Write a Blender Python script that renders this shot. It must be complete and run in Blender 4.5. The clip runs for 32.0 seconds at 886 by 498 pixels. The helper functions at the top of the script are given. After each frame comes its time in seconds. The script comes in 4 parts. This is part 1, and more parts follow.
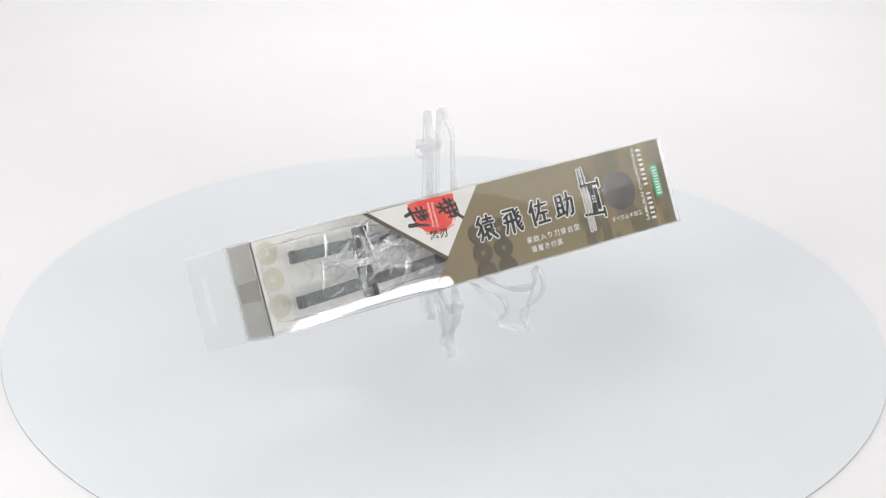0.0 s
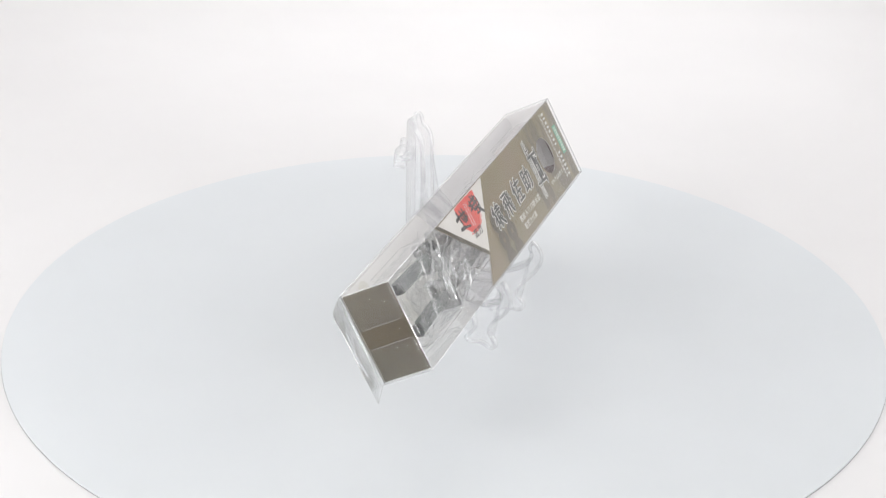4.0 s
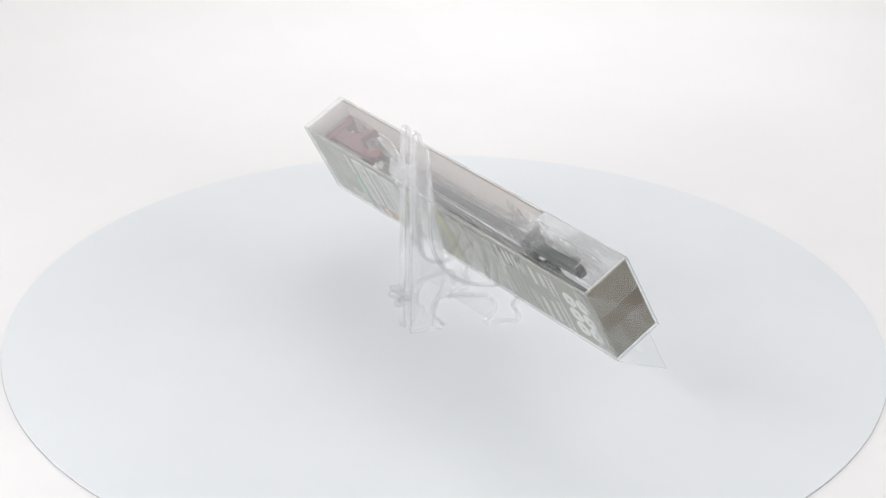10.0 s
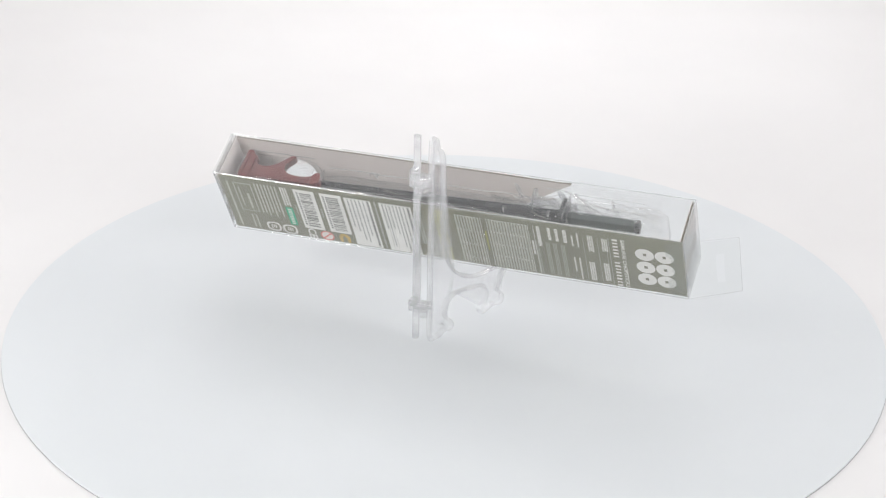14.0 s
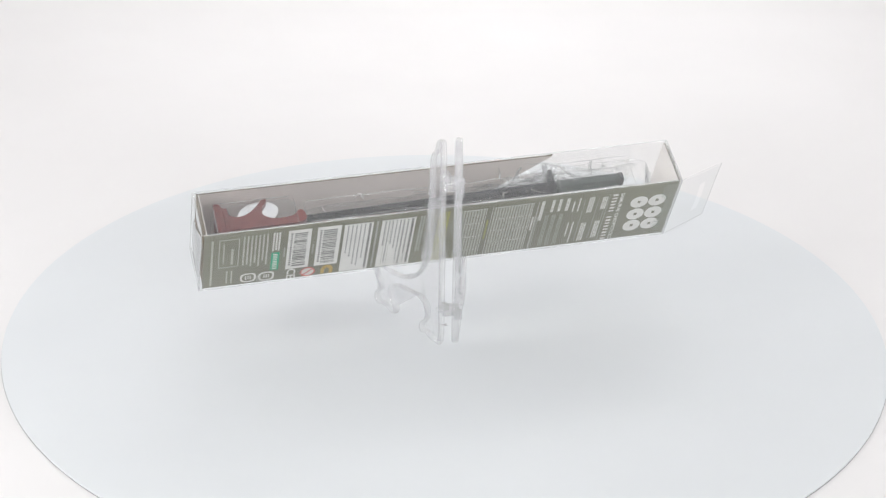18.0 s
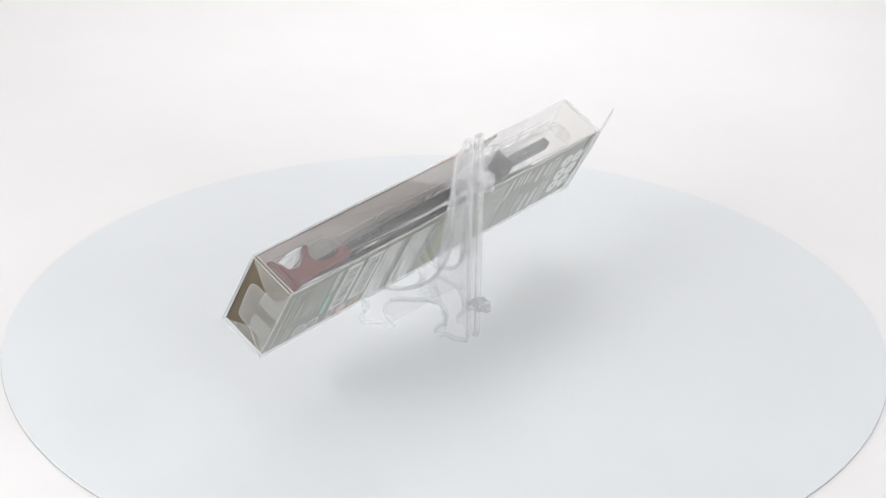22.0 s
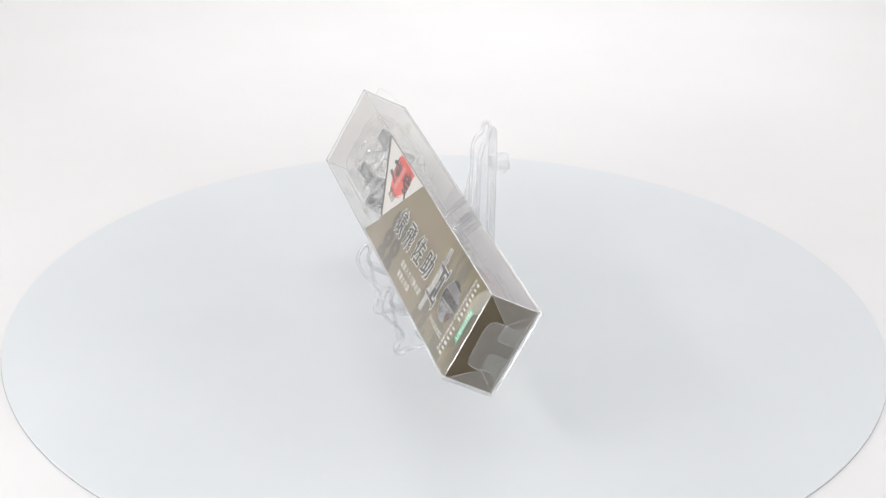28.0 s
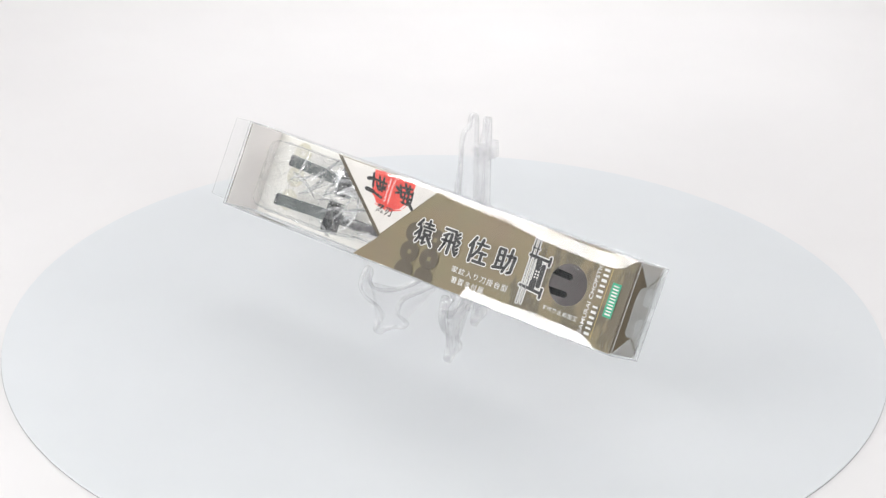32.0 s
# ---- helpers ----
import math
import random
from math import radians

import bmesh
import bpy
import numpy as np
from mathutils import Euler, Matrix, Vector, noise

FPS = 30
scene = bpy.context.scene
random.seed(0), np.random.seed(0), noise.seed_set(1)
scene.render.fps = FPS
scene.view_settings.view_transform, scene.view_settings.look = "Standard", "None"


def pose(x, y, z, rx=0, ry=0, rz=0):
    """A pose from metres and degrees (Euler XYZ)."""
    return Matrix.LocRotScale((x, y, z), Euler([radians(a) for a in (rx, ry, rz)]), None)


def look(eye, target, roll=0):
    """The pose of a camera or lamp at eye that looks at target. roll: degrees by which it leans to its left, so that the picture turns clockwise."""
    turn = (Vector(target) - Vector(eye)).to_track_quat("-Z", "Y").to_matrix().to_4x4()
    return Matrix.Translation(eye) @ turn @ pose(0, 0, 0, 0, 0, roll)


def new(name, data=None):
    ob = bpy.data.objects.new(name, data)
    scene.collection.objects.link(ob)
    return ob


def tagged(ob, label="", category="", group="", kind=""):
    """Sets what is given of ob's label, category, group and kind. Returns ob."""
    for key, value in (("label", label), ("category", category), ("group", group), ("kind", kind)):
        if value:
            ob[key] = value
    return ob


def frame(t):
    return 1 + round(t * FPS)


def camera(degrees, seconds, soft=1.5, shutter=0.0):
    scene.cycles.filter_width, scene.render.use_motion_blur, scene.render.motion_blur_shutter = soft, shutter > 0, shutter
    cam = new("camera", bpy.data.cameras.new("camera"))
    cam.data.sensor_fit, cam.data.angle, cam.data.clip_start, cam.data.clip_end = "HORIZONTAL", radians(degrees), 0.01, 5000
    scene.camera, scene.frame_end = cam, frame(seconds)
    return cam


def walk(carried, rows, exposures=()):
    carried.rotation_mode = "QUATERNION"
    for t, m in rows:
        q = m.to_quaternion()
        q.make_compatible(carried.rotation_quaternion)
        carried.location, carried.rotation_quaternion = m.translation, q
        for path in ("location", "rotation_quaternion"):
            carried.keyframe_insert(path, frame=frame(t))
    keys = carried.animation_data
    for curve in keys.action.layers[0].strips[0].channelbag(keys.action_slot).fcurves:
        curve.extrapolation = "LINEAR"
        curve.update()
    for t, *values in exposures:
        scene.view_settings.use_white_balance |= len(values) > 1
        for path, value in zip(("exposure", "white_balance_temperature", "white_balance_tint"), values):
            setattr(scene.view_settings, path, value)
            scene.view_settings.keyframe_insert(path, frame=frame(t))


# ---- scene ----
SECONDS = 32.0
cam = camera(26.22, SECONDS, 1.25)
EYE = look((0.0, -0.91501, 0.48480), (-0.00199, 0.0, 0.04510), 0.968)
walk(cam, [(0.0, EYE), (SECONDS, EYE)])

# ---- the turn of the table: one steady rate, anticlockwise from above ----
YAW_START, YAW_RATE = 35.501, 8.9375


def turned(t):
    return pose(0, 0, 0, 0, 0, YAW_START + YAW_RATE * t)


# ---- light: a white photo tent with soft panels at both sides and overhead ----
scene.view_settings.exposure = 0.47
world = bpy.data.worlds.new("world")
scene.world = world
world.use_nodes = True
world.node_tree.nodes["Background"].inputs[0].default_value = (0.9, 0.95, 1.0, 1)
world.node_tree.nodes["Background"].inputs[1].default_value = 0.05


def area_lamp(name, eye, target, w, h, watts, colour=(1, 1, 1)):
    data = bpy.data.lights.new(name, "AREA")
    data.shape, data.size, data.size_y, data.energy, data.color = "RECTANGLE", w, h, watts, colour
    ob = new(name, data)
    ob.matrix_world = look(eye, target)
    return ob


def polar(az, el, d):
    a, e = radians(az), radians(el)
    return (d * math.cos(a) * math.cos(e), d * math.sin(a) * math.cos(e), 0.06 + d * math.sin(e))


area_lamp("lamp_overhead", (0.0, 0.10, 1.50), (0, 0.10, 0), 2.2, 1.7, 2.5, (0.925, 0.962, 1.0))
for side, x in (("east", 0.62), ("west", -0.66)):
    area_lamp("lamp_rear_" + side, (x, 1.00, 0.84), (x * 0.5, 0, 0.76), 0.75, 0.90, 0.95, (0.985, 0.985, 1.0))
area_lamp("lamp_wall_east", (1.18, 0.12, 0.48), (0, 0.0, 0.06), 0.85, 1.05, 4.3)
area_lamp("lamp_wall_west", (-1.18, 0.30, 0.48), (0, 0.0, 0.06), 1.1, 0.9, 2.5)
# Added fill behind the camera; lifts the camera-facing sides and softens the shade.
area_lamp("fill_front", (0.42, -1.36, 0.92), (0, 0, 0.05), 1.8, 0.6, 7.8, (0.960, 0.982, 1.0))
area_lamp("lamp_right", polar(-35.2, 12.8, 0.80), (0, 0, 0.06), 0.30, 0.040, 0.80)
area_lamp("lamp_left", polar(-145.5, 10.0, 0.80), (0, 0, 0.06), 0.34, 0.07, 1.4)
area_lamp("lamp_left_high", polar(-155, 33, 0.85), (0, 0, 0.06), 0.42, 0.06, 1.4)
# Added unseen source, hung low to brighten the paper behind the disc.
area_lamp("fill_backdrop", (0.02, 0.52, 0.42), (0.02, 0.54, 0.0), 0.36, 0.20, 0.66)


# ---- materials ----
def nodes_of(name):
    m = bpy.data.materials.new(name)
    m.use_nodes = True
    nt = m.node_tree
    return m, nt, nt.nodes["Principled BSDF"]


def link(nt, a, b):
    nt.links.new(a, b)


def noise_node(nt, scale, detail=4.0, rough=0.55):
    tc = nt.nodes.new("ShaderNodeTexCoord")
    n = nt.nodes.new("ShaderNodeTexNoise")
    n.inputs["Scale"].default_value, n.inputs["Detail"].default_value, n.inputs["Roughness"].default_value = scale, detail, rough
    link(nt, tc.outputs["Object"], n.inputs["Vector"])
    return n


def surface(name, a, b, scale=60.0, rough=0.5, bump=0.0, bump_scale=900.0, metallic=0.0, lo=0.35, hi=0.65, spec=0.5, coat=0.0):
    """Two close tones mixed by noise, a finer grain in the gloss and a fine relief."""
    m, nt, p = nodes_of(name)
    n = noise_node(nt, scale)
    ramp = nt.nodes.new("ShaderNodeValToRGB")
    ramp.color_ramp.elements[0].position, ramp.color_ramp.elements[1].position = lo, hi
    ramp.color_ramp.elements[0].color, ramp.color_ramp.elements[1].color = (*a, 1), (*b, 1)
    link(nt, n.outputs["Fac"], ramp.inputs["Fac"])
    link(nt, ramp.outputs["Color"], p.inputs["Base Color"])
    g = noise_node(nt, bump_scale, 3.0)
    mr = nt.nodes.new("ShaderNodeMapRange")
    mr.inputs["To Min"].default_value, mr.inputs["To Max"].default_value = rough - 0.06, rough + 0.06
    link(nt, g.outputs["Fac"], mr.inputs["Value"])
    link(nt, mr.outputs["Result"], p.inputs["Roughness"])
    p.inputs["Metallic"].default_value = metallic
    p.inputs["Specular IOR Level"].default_value = spec
    p.inputs["Coat Weight"].default_value = coat
    if bump:
        bp = nt.nodes.new("ShaderNodeBump")
        bp.inputs["Strength"].default_value, bp.inputs["Distance"].default_value = bump, 0.0004
        link(nt, g.outputs["Fac"], bp.inputs["Height"])
        link(nt, bp.outputs["Normal"], p.inputs["Normal"])
    return m


def film(name, tint=(0.975, 0.98, 0.975), gloss=0.06, rough=0.02, bump=0.0, scale=40.0, milk=0.02, dist=0.001, power=3.3, patch=0.0):
    """Clear thin plastic: what lies behind shows, the gloss grows towards grazing angles, a little milkiness."""
    m, nt, p = nodes_of(name)
    out = nt.nodes["Material Output"]
    nt.nodes.remove(p)
    tr = nt.nodes.new("ShaderNodeBsdfTransparent")
    tr.inputs[0].default_value = (*tint, 1)
    df = nt.nodes.new("ShaderNodeBsdfDiffuse")
    df.inputs[0].default_value = (0.85, 0.86, 0.87, 1)
    gl = nt.nodes.new("ShaderNodeBsdfGlossy")
    gl.inputs["Roughness"].default_value = rough
    lw = nt.nodes.new("ShaderNodeLayerWeight")
    lw.inputs["Blend"].default_value = 0.5
    pw = nt.nodes.new("ShaderNodeMath")
    pw.operation, pw.inputs[1].default_value = "POWER", power
    link(nt, lw.outputs["Facing"], pw.inputs[0])
    fr = nt.nodes.new("ShaderNodeMath")
    fr.operation = "MULTIPLY_ADD"
    fr.inputs[1].default_value, fr.inputs[2].default_value = 1.0 - gloss, gloss
    link(nt, pw.outputs[0], fr.inputs[0])
    mx = nt.nodes.new("ShaderNodeMixShader")
    mx.inputs[0].default_value = milk
    mix = nt.nodes.new("ShaderNodeMixShader")
    link(nt, tr.outputs[0], mx.inputs[1])
    link(nt, df.outputs[0], mx.inputs[2])
    link(nt, fr.outputs[0], mix.inputs[0])
    link(nt, mx.outputs[0], mix.inputs[1])
    link(nt, gl.outputs[0], mix.inputs[2])
    link(nt, mix.outputs[0], out.inputs["Surface"])
    if bump:
        n = noise_node(nt, scale, 2.0)
        bp = nt.nodes.new("ShaderNodeBump")
        bp.inputs["Strength"].default_value, bp.inputs["Distance"].default_value = bump, dist
        link(nt, n.outputs["Fac"], bp.inputs["Height"])
        link(nt, bp.outputs["Normal"], gl.inputs["Normal"])
    if patch:
        n2 = noise_node(nt, 75.0, 3.0)
        mr = nt.nodes.new("ShaderNodeMapRange")
        mr.inputs["From Min"].default_value, mr.inputs["From Max"].default_value = 0.42, 0.72
        mr.inputs["To Min"].default_value, mr.inputs["To Max"].default_value = milk, milk + patch
        link(nt, n2.outputs["Fac"], mr.inputs["Value"])
        link(nt, mr.outputs["Result"], mx.inputs[0])
    return m


def acrylic(name, milk, clear, rough=0.02, gain=0.74):
    """Moulded clear plastic: mostly seen straight through, partly refracting, with a gloss that grows towards the
    edges. A white haze frosts the pebbled web and paints bright lines into the bead.
    """
    m, nt, p = nodes_of(name)
    out = nt.nodes["Material Output"]
    p.inputs["Base Color"].default_value = (1.0, 1.0, 1.0, 1)
    p.inputs["Transmission Weight"].default_value = 1.0
    p.inputs["IOR"].default_value = 1.47
    p.inputs["Roughness"].default_value = 0.0
    n = noise_node(nt, 650.0, 2.0)
    bp = nt.nodes.new("ShaderNodeBump")
    bp.inputs["Strength"].default_value, bp.inputs["Distance"].default_value = 0.05, 0.0003
    link(nt, n.outputs["Fac"], bp.inputs["Height"])
    link(nt, bp.outputs["Normal"], p.inputs["Normal"])
    tr = nt.nodes.new("ShaderNodeBsdfTransparent")
    tr.inputs[0].default_value = (0.998, 0.998, 1.0, 1)
    inner = nt.nodes.new("ShaderNodeMixShader")
    inner.inputs[0].default_value = clear
    link(nt, p.outputs[0], inner.inputs[1])
    link(nt, tr.outputs[0], inner.inputs[2])
    gl = nt.nodes.new("ShaderNodeBsdfGlossy")
    gl.inputs["Roughness"].default_value = rough
    link(nt, bp.outputs["Normal"], gl.inputs["Normal"])
    lw = nt.nodes.new("ShaderNodeLayerWeight")
    lw.inputs["Blend"].default_value = 0.5
    pw = nt.nodes.new("ShaderNodeMath")
    pw.operation, pw.inputs[1].default_value = "POWER", 2.2
    link(nt, lw.outputs["Facing"], pw.inputs[0])
    fr = nt.nodes.new("ShaderNodeMath")
    fr.operation = "MULTIPLY_ADD"
    fr.inputs[1].default_value, fr.inputs[2].default_value = gain, 0.05
    link(nt, pw.outputs[0], fr.inputs[0])
    mix = nt.nodes.new("ShaderNodeMixShader")
    link(nt, fr.outputs[0], mix.inputs[0])
    df, tl = nt.nodes.new("ShaderNodeBsdfDiffuse"), nt.nodes.new("ShaderNodeBsdfTranslucent")
    df.inputs[0].default_value = tl.inputs[0].default_value = (0.93, 0.93, 0.95, 1)
    both, hazy = nt.nodes.new("ShaderNodeMixShader"), nt.nodes.new("ShaderNodeMixShader")
    hazy.inputs[0].default_value = milk
    link(nt, df.outputs[0], both.inputs[1])
    link(nt, tl.outputs[0], both.inputs[2])
    link(nt, inner.outputs[0], hazy.inputs[1])
    link(nt, both.outputs[0], hazy.inputs[2])
    link(nt, hazy.outputs[0], mix.inputs[1])
    link(nt, gl.outputs[0], mix.inputs[2])
    link(nt, mix.outputs[0], out.inputs["Surface"])
    return m


def brushed_card(name):
    """Brown print with darker brush streaks towards the end that carries the round window."""
    m, nt, p = nodes_of(name)
    tc = nt.nodes.new("ShaderNodeTexCoord")
    mp = nt.nodes.new("ShaderNodeMapping")
    mp.inputs["Scale"].default_value = (1.0, 1.0, 0.30)
    mp.inputs["Rotation"].default_value = (0, radians(14), 0)
    link(nt, tc.outputs["Object"], mp.inputs["Vector"])
    n1 = nt.nodes.new("ShaderNodeTexNoise")
    n1.inputs["Scale"].default_value, n1.inputs["Detail"].default_value, n1.inputs["Roughness"].default_value = 105.0, 6.0, 0.62
    link(nt, mp.outputs[0], n1.inputs["Vector"])
    sep = nt.nodes.new("ShaderNodeSeparateXYZ")
    link(nt, tc.outputs["Object"], sep.inputs[0])
    fade = nt.nodes.new("ShaderNodeMapRange")
    fade.inputs["From Min"].default_value, fade.inputs["From Max"].default_value = 0.045, 0.085
    fade.inputs["To Min"].default_value, fade.inputs["To Max"].default_value = -0.25, 0.0
    link(nt, sep.outputs["X"], fade.inputs["Value"])
    add = nt.nodes.new("ShaderNodeMath")
    link(nt, n1.outputs["Fac"], add.inputs[0])
    link(nt, fade.outputs[0], add.inputs[1])
    ramp = nt.nodes.new("ShaderNodeValToRGB")
    ramp.color_ramp.elements[0].position, ramp.color_ramp.elements[1].position = 0.47, 0.525
    ramp.color_ramp.elements[0].color, ramp.color_ramp.elements[1].color = (0.245, 0.192, 0.100, 1), (0.140, 0.113, 0.062, 1)
    link(nt, add.outputs[0], ramp.inputs["Fac"])
    n2 = noise_node(nt, 45.0)
    mx = nt.nodes.new("ShaderNodeMix")
    mx.data_type, mx.blend_type = "RGBA", "MULTIPLY"
    mx.inputs[0].default_value = 0.25
    link(nt, ramp.outputs["Color"], mx.inputs[6])
    link(nt, n2.outputs["Color"], mx.inputs[7])
    link(nt, mx.outputs[2], p.inputs["Base Color"])
    p.inputs["Roughness"].default_value = 0.42
    return m


PAPER = surface("white_sweep_paper", (0.702, 0.688, 0.687), (0.726, 0.712, 0.711), 6.0, 0.7, 0.05, 700.0, spec=0.2)
TENT = surface("white_tent_cloth", (0.84, 0.83, 0.82), (0.88, 0.87, 0.86), 8.0, 0.8, 0.1, 500.0, spec=0.2)
ADDED_WALL = surface("pale_added_wall", (0.44, 0.435, 0.43), (0.49, 0.485, 0.48), 5.0, 0.8, 0.05, 400.0, spec=0.2)
PLATTER = surface("frosted_white_acrylic", (0.622, 0.642, 0.658), (0.640, 0.660, 0.676), 9.0, 0.42, 0.04, 1200.0, spec=0.35)
RIM = surface("grey_rim_line", (0.31, 0.31, 0.315), (0.36, 0.36, 0.365), 80.0, 0.6)
INK_MARK = surface("faint_grey_ink", (0.06, 0.06, 0.06), (0.14, 0.14, 0.14), 900.0, 0.7)
# The bead's haze is painted in for the bright lines along its edges.
ACRYLIC = acrylic("clear_acrylic", 0.11, 0.78)
FROSTED = acrylic("frosted_acrylic", 0.09, 0.96, 0.16, 0.42)
SLEEVE = film("clear_sleeve_film", (0.997, 0.998, 0.997), 0.034, 0.015, milk=0.006, bump=0.05, scale=22.0, power=2.7)
# Same film as SLEEVE; gloss and haze raised for the top's stronger sheen.
TOP_GLOSS = film("top_film_raised_gloss", (0.996, 0.997, 0.996), 0.045, 0.02, milk=0.015, bump=0.05, scale=22.0, power=1.6)
SEAM = film("sleeve_fold", (0.97, 0.975, 0.975), 0.10, 0.10, milk=0.20)
FLAP = film("clear_flap_film", (0.98, 0.985, 0.98), 0.045, 0.06, bump=0.08, scale=45.0, milk=0.040, power=2.8)
FLAP_CLEAR = film("clear_end_flap_film", (0.985, 0.99, 0.985), 0.035, 0.05, bump=0.08, scale=45.0, milk=0.010, power=3.2)
TAB = film("milky_tab_film", (0.98, 0.985, 0.98), 0.030, 0.05, bump=0.2, scale=60.0, milk=0.013, power=3.9)
TRAY = film("clear_tray_film", (0.997, 0.998, 0.997), 0.018, 0.03, bump=0.12, scale=110.0, milk=0.008, power=3.6)
CELLOPHANE = film("crumpled_cellophane", (0.996, 0.997, 0.996), 0.08, 0.03, bump=0.4, scale=200.0, milk=0.02, power=3.0, patch=0.14, dist=0.0006)
CREASE_GLINT = film("film_crease_glint", (0.975, 0.98, 0.98), 0.30, 0.05, milk=0.26, power=2.0)
CLEAR = (ACRYLIC, FROSTED, TOP_GLOSS, TAB, FLAP_CLEAR, SLEEVE, SEAM, FLAP, TRAY, CELLOPHANE, CREASE_GLINT)
BROWN = brushed_card("brown_printed_card")
BROWN_DARK = surface("dark_brown_print_and_strip", (0.082, 0.063, 0.036), (0.100, 0.078, 0.045), 70.0, 0.45)
END_LINING = surface("pale_card_back", (0.76, 0.725, 0.705), (0.80, 0.765, 0.745), 30.0, 0.7, 0.1, 1800.0, spec=0.3)
OLIVE = surface("olive_printed_card", (0.222, 0.217, 0.164), (0.248, 0.243, 0.184), 45.0, 0.45, 0.05, 1500.0)
END_CARD = surface("brown_end_card", (0.090, 0.068, 0.037), (0.108, 0.083, 0.046), 60.0, 0.45, 0.05, 1500.0)
CARD_BACK = surface("grey_card_back", (0.61, 0.56, 0.528), (0.66, 0.61, 0.578), 30.0, 0.7, 0.1, 1800.0, spec=0.3)
REVERSE = surface("plain_grey_card", (0.60, 0.565, 0.572), (0.66, 0.625, 0.632), 40.0, 0.7, 0.1, 1500.0, spec=0.3)
BEIGE = surface("beige_printed_card", (0.80, 0.78, 0.73), (0.84, 0.82, 0.775), 50.0, 0.55)
BEIGE_DARK = surface("tan_print", (0.64, 0.61, 0.49), (0.69, 0.66, 0.54), 60.0, 0.55)
WHITE_INK = surface("white_print", (0.74, 0.73, 0.70), (0.80, 0.79, 0.76), 80.0, 0.45)
CREAM = surface("cream_white_print", (0.70, 0.67, 0.63), (0.76, 0.73, 0.69), 60.0, 0.45)
GREY_INK = surface("grey_print", (0.40, 0.40, 0.36), (0.50, 0.50, 0.45), 300.0, 0.5)
GREY_DARK = surface("dark_grey_print", (0.14, 0.14, 0.13), (0.22, 0.22, 0.20), 300.0, 0.5)
GREY_LIGHT = surface("light_grey_print", (0.50, 0.50, 0.45), (0.60, 0.60, 0.54), 300.0, 0.5)
GREY_MID = surface("middle_grey_print", (0.15, 0.15, 0.145), (0.26, 0.26, 0.25), 300.0, 0.5)
BLACK_INK = surface("black_print", (0.012, 0.012, 0.013), (0.028, 0.027, 0.026), 200.0, 0.42)
RED_INK = surface("red_print", (0.70, 0.050, 0.035), (0.78, 0.085, 0.060), 130.0, 0.42)
PINK_INK = surface("pale_red_print", (0.64, 0.15, 0.13), (0.70, 0.19, 0.17), 130.0, 0.45)
GREEN_INK = surface("green_print", (0.020, 0.36, 0.19), (0.030, 0.42, 0.23), 100.0, 0.42)
GOLD_INK = surface("ochre_print", (0.50, 0.35, 0.11), (0.58, 0.41, 0.14), 200.0, 0.42)
YELLOW_INK = surface("yellow_print", (0.36, 0.34, 0.10), (0.44, 0.42, 0.13), 300.0, 0.5)
BLADE = surface("black_lacquer", (0.012, 0.014, 0.016), (0.024, 0.026, 0.030), 160.0, 0.26, 0.05, 900.0, coat=0.3)
HILT = surface("dark_green_grey_plastic", (0.040, 0.054, 0.052), (0.066, 0.082, 0.078), 300.0, 0.40, 0.1, 700.0)
RED_WOOD = surface("dark_red_lacquer", (0.12, 0.012, 0.010), (0.165, 0.020, 0.016), 90.0, 0.30, 0.04, 900.0, coat=0.3)


# ---- building helpers ----
def part(name, bm, material, parent, label="", smooth=False):
    """Links a bmesh or a mesh as one mesh object under a thing or a part."""
    if isinstance(bm, bmesh.types.BMesh):
        me = bpy.data.meshes.new(name)
        bm.to_mesh(me)
        bm.free()
    else:
        me = bm
        me.name = name
    me.materials.clear()
    me.materials.append(material)
    if smooth:
        me.polygons.foreach_set("use_smooth", [True] * len(me.polygons))
    ob = new(name, me)
    ob.parent = parent
    if material in CLEAR:
        ob.visible_shadow = False  # clear sheets and mouldings let the light in
    if label:
        ob["label"] = label
    return ob


def thing(name, label, category, m=None, group="", kind=""):
    ob = new(name)
    ob.empty_display_size = 0.02
    if m is not None:
        ob.matrix_basis = m
    return tagged(ob, label, category, group, kind)


def box(bm, c, s, bevel=0.0, m=None, segments=2):
    mat = Matrix.Translation(c) @ Matrix.Diagonal((*s, 1))
    if m is not None:
        mat = m @ mat
    vs = bmesh.ops.create_cube(bm, size=1.0, matrix=mat)["verts"]
    if bevel:
        es = list({e for v in vs for e in v.link_edges})
        bmesh.ops.bevel(bm, geom=es, offset=bevel, segments=segments, affect="EDGES", profile=0.5)
    return bm


def tube(bm, a, b, r, n=8, r2=None):
    a, b = Vector(a), Vector(b)
    d = b - a
    m = Matrix.Translation((a + b) / 2) @ d.to_track_quat("Z", "Y").to_matrix().to_4x4()
    bmesh.ops.create_cone(bm, cap_ends=True, segments=n, radius1=r, radius2=r if r2 is None else r2, depth=d.length, matrix=m)
    return bm


def smooth_loop(pts, k=4):
    """A closed Catmull-Rom curve through the points."""
    out, n = [], len(pts)
    for i in range(n):
        p0, p1, p2, p3 = (Vector(pts[(i + j - 1) % n]) for j in range(4))
        for s in range(k):
            u = s / k
            out.append(0.5 * ((2 * p1) + (p2 - p0) * u + (2 * p0 - 5 * p1 + 4 * p2 - p3) * u * u + (3 * p1 - p0 - 3 * p2 + p3) * u ** 3))
    return out


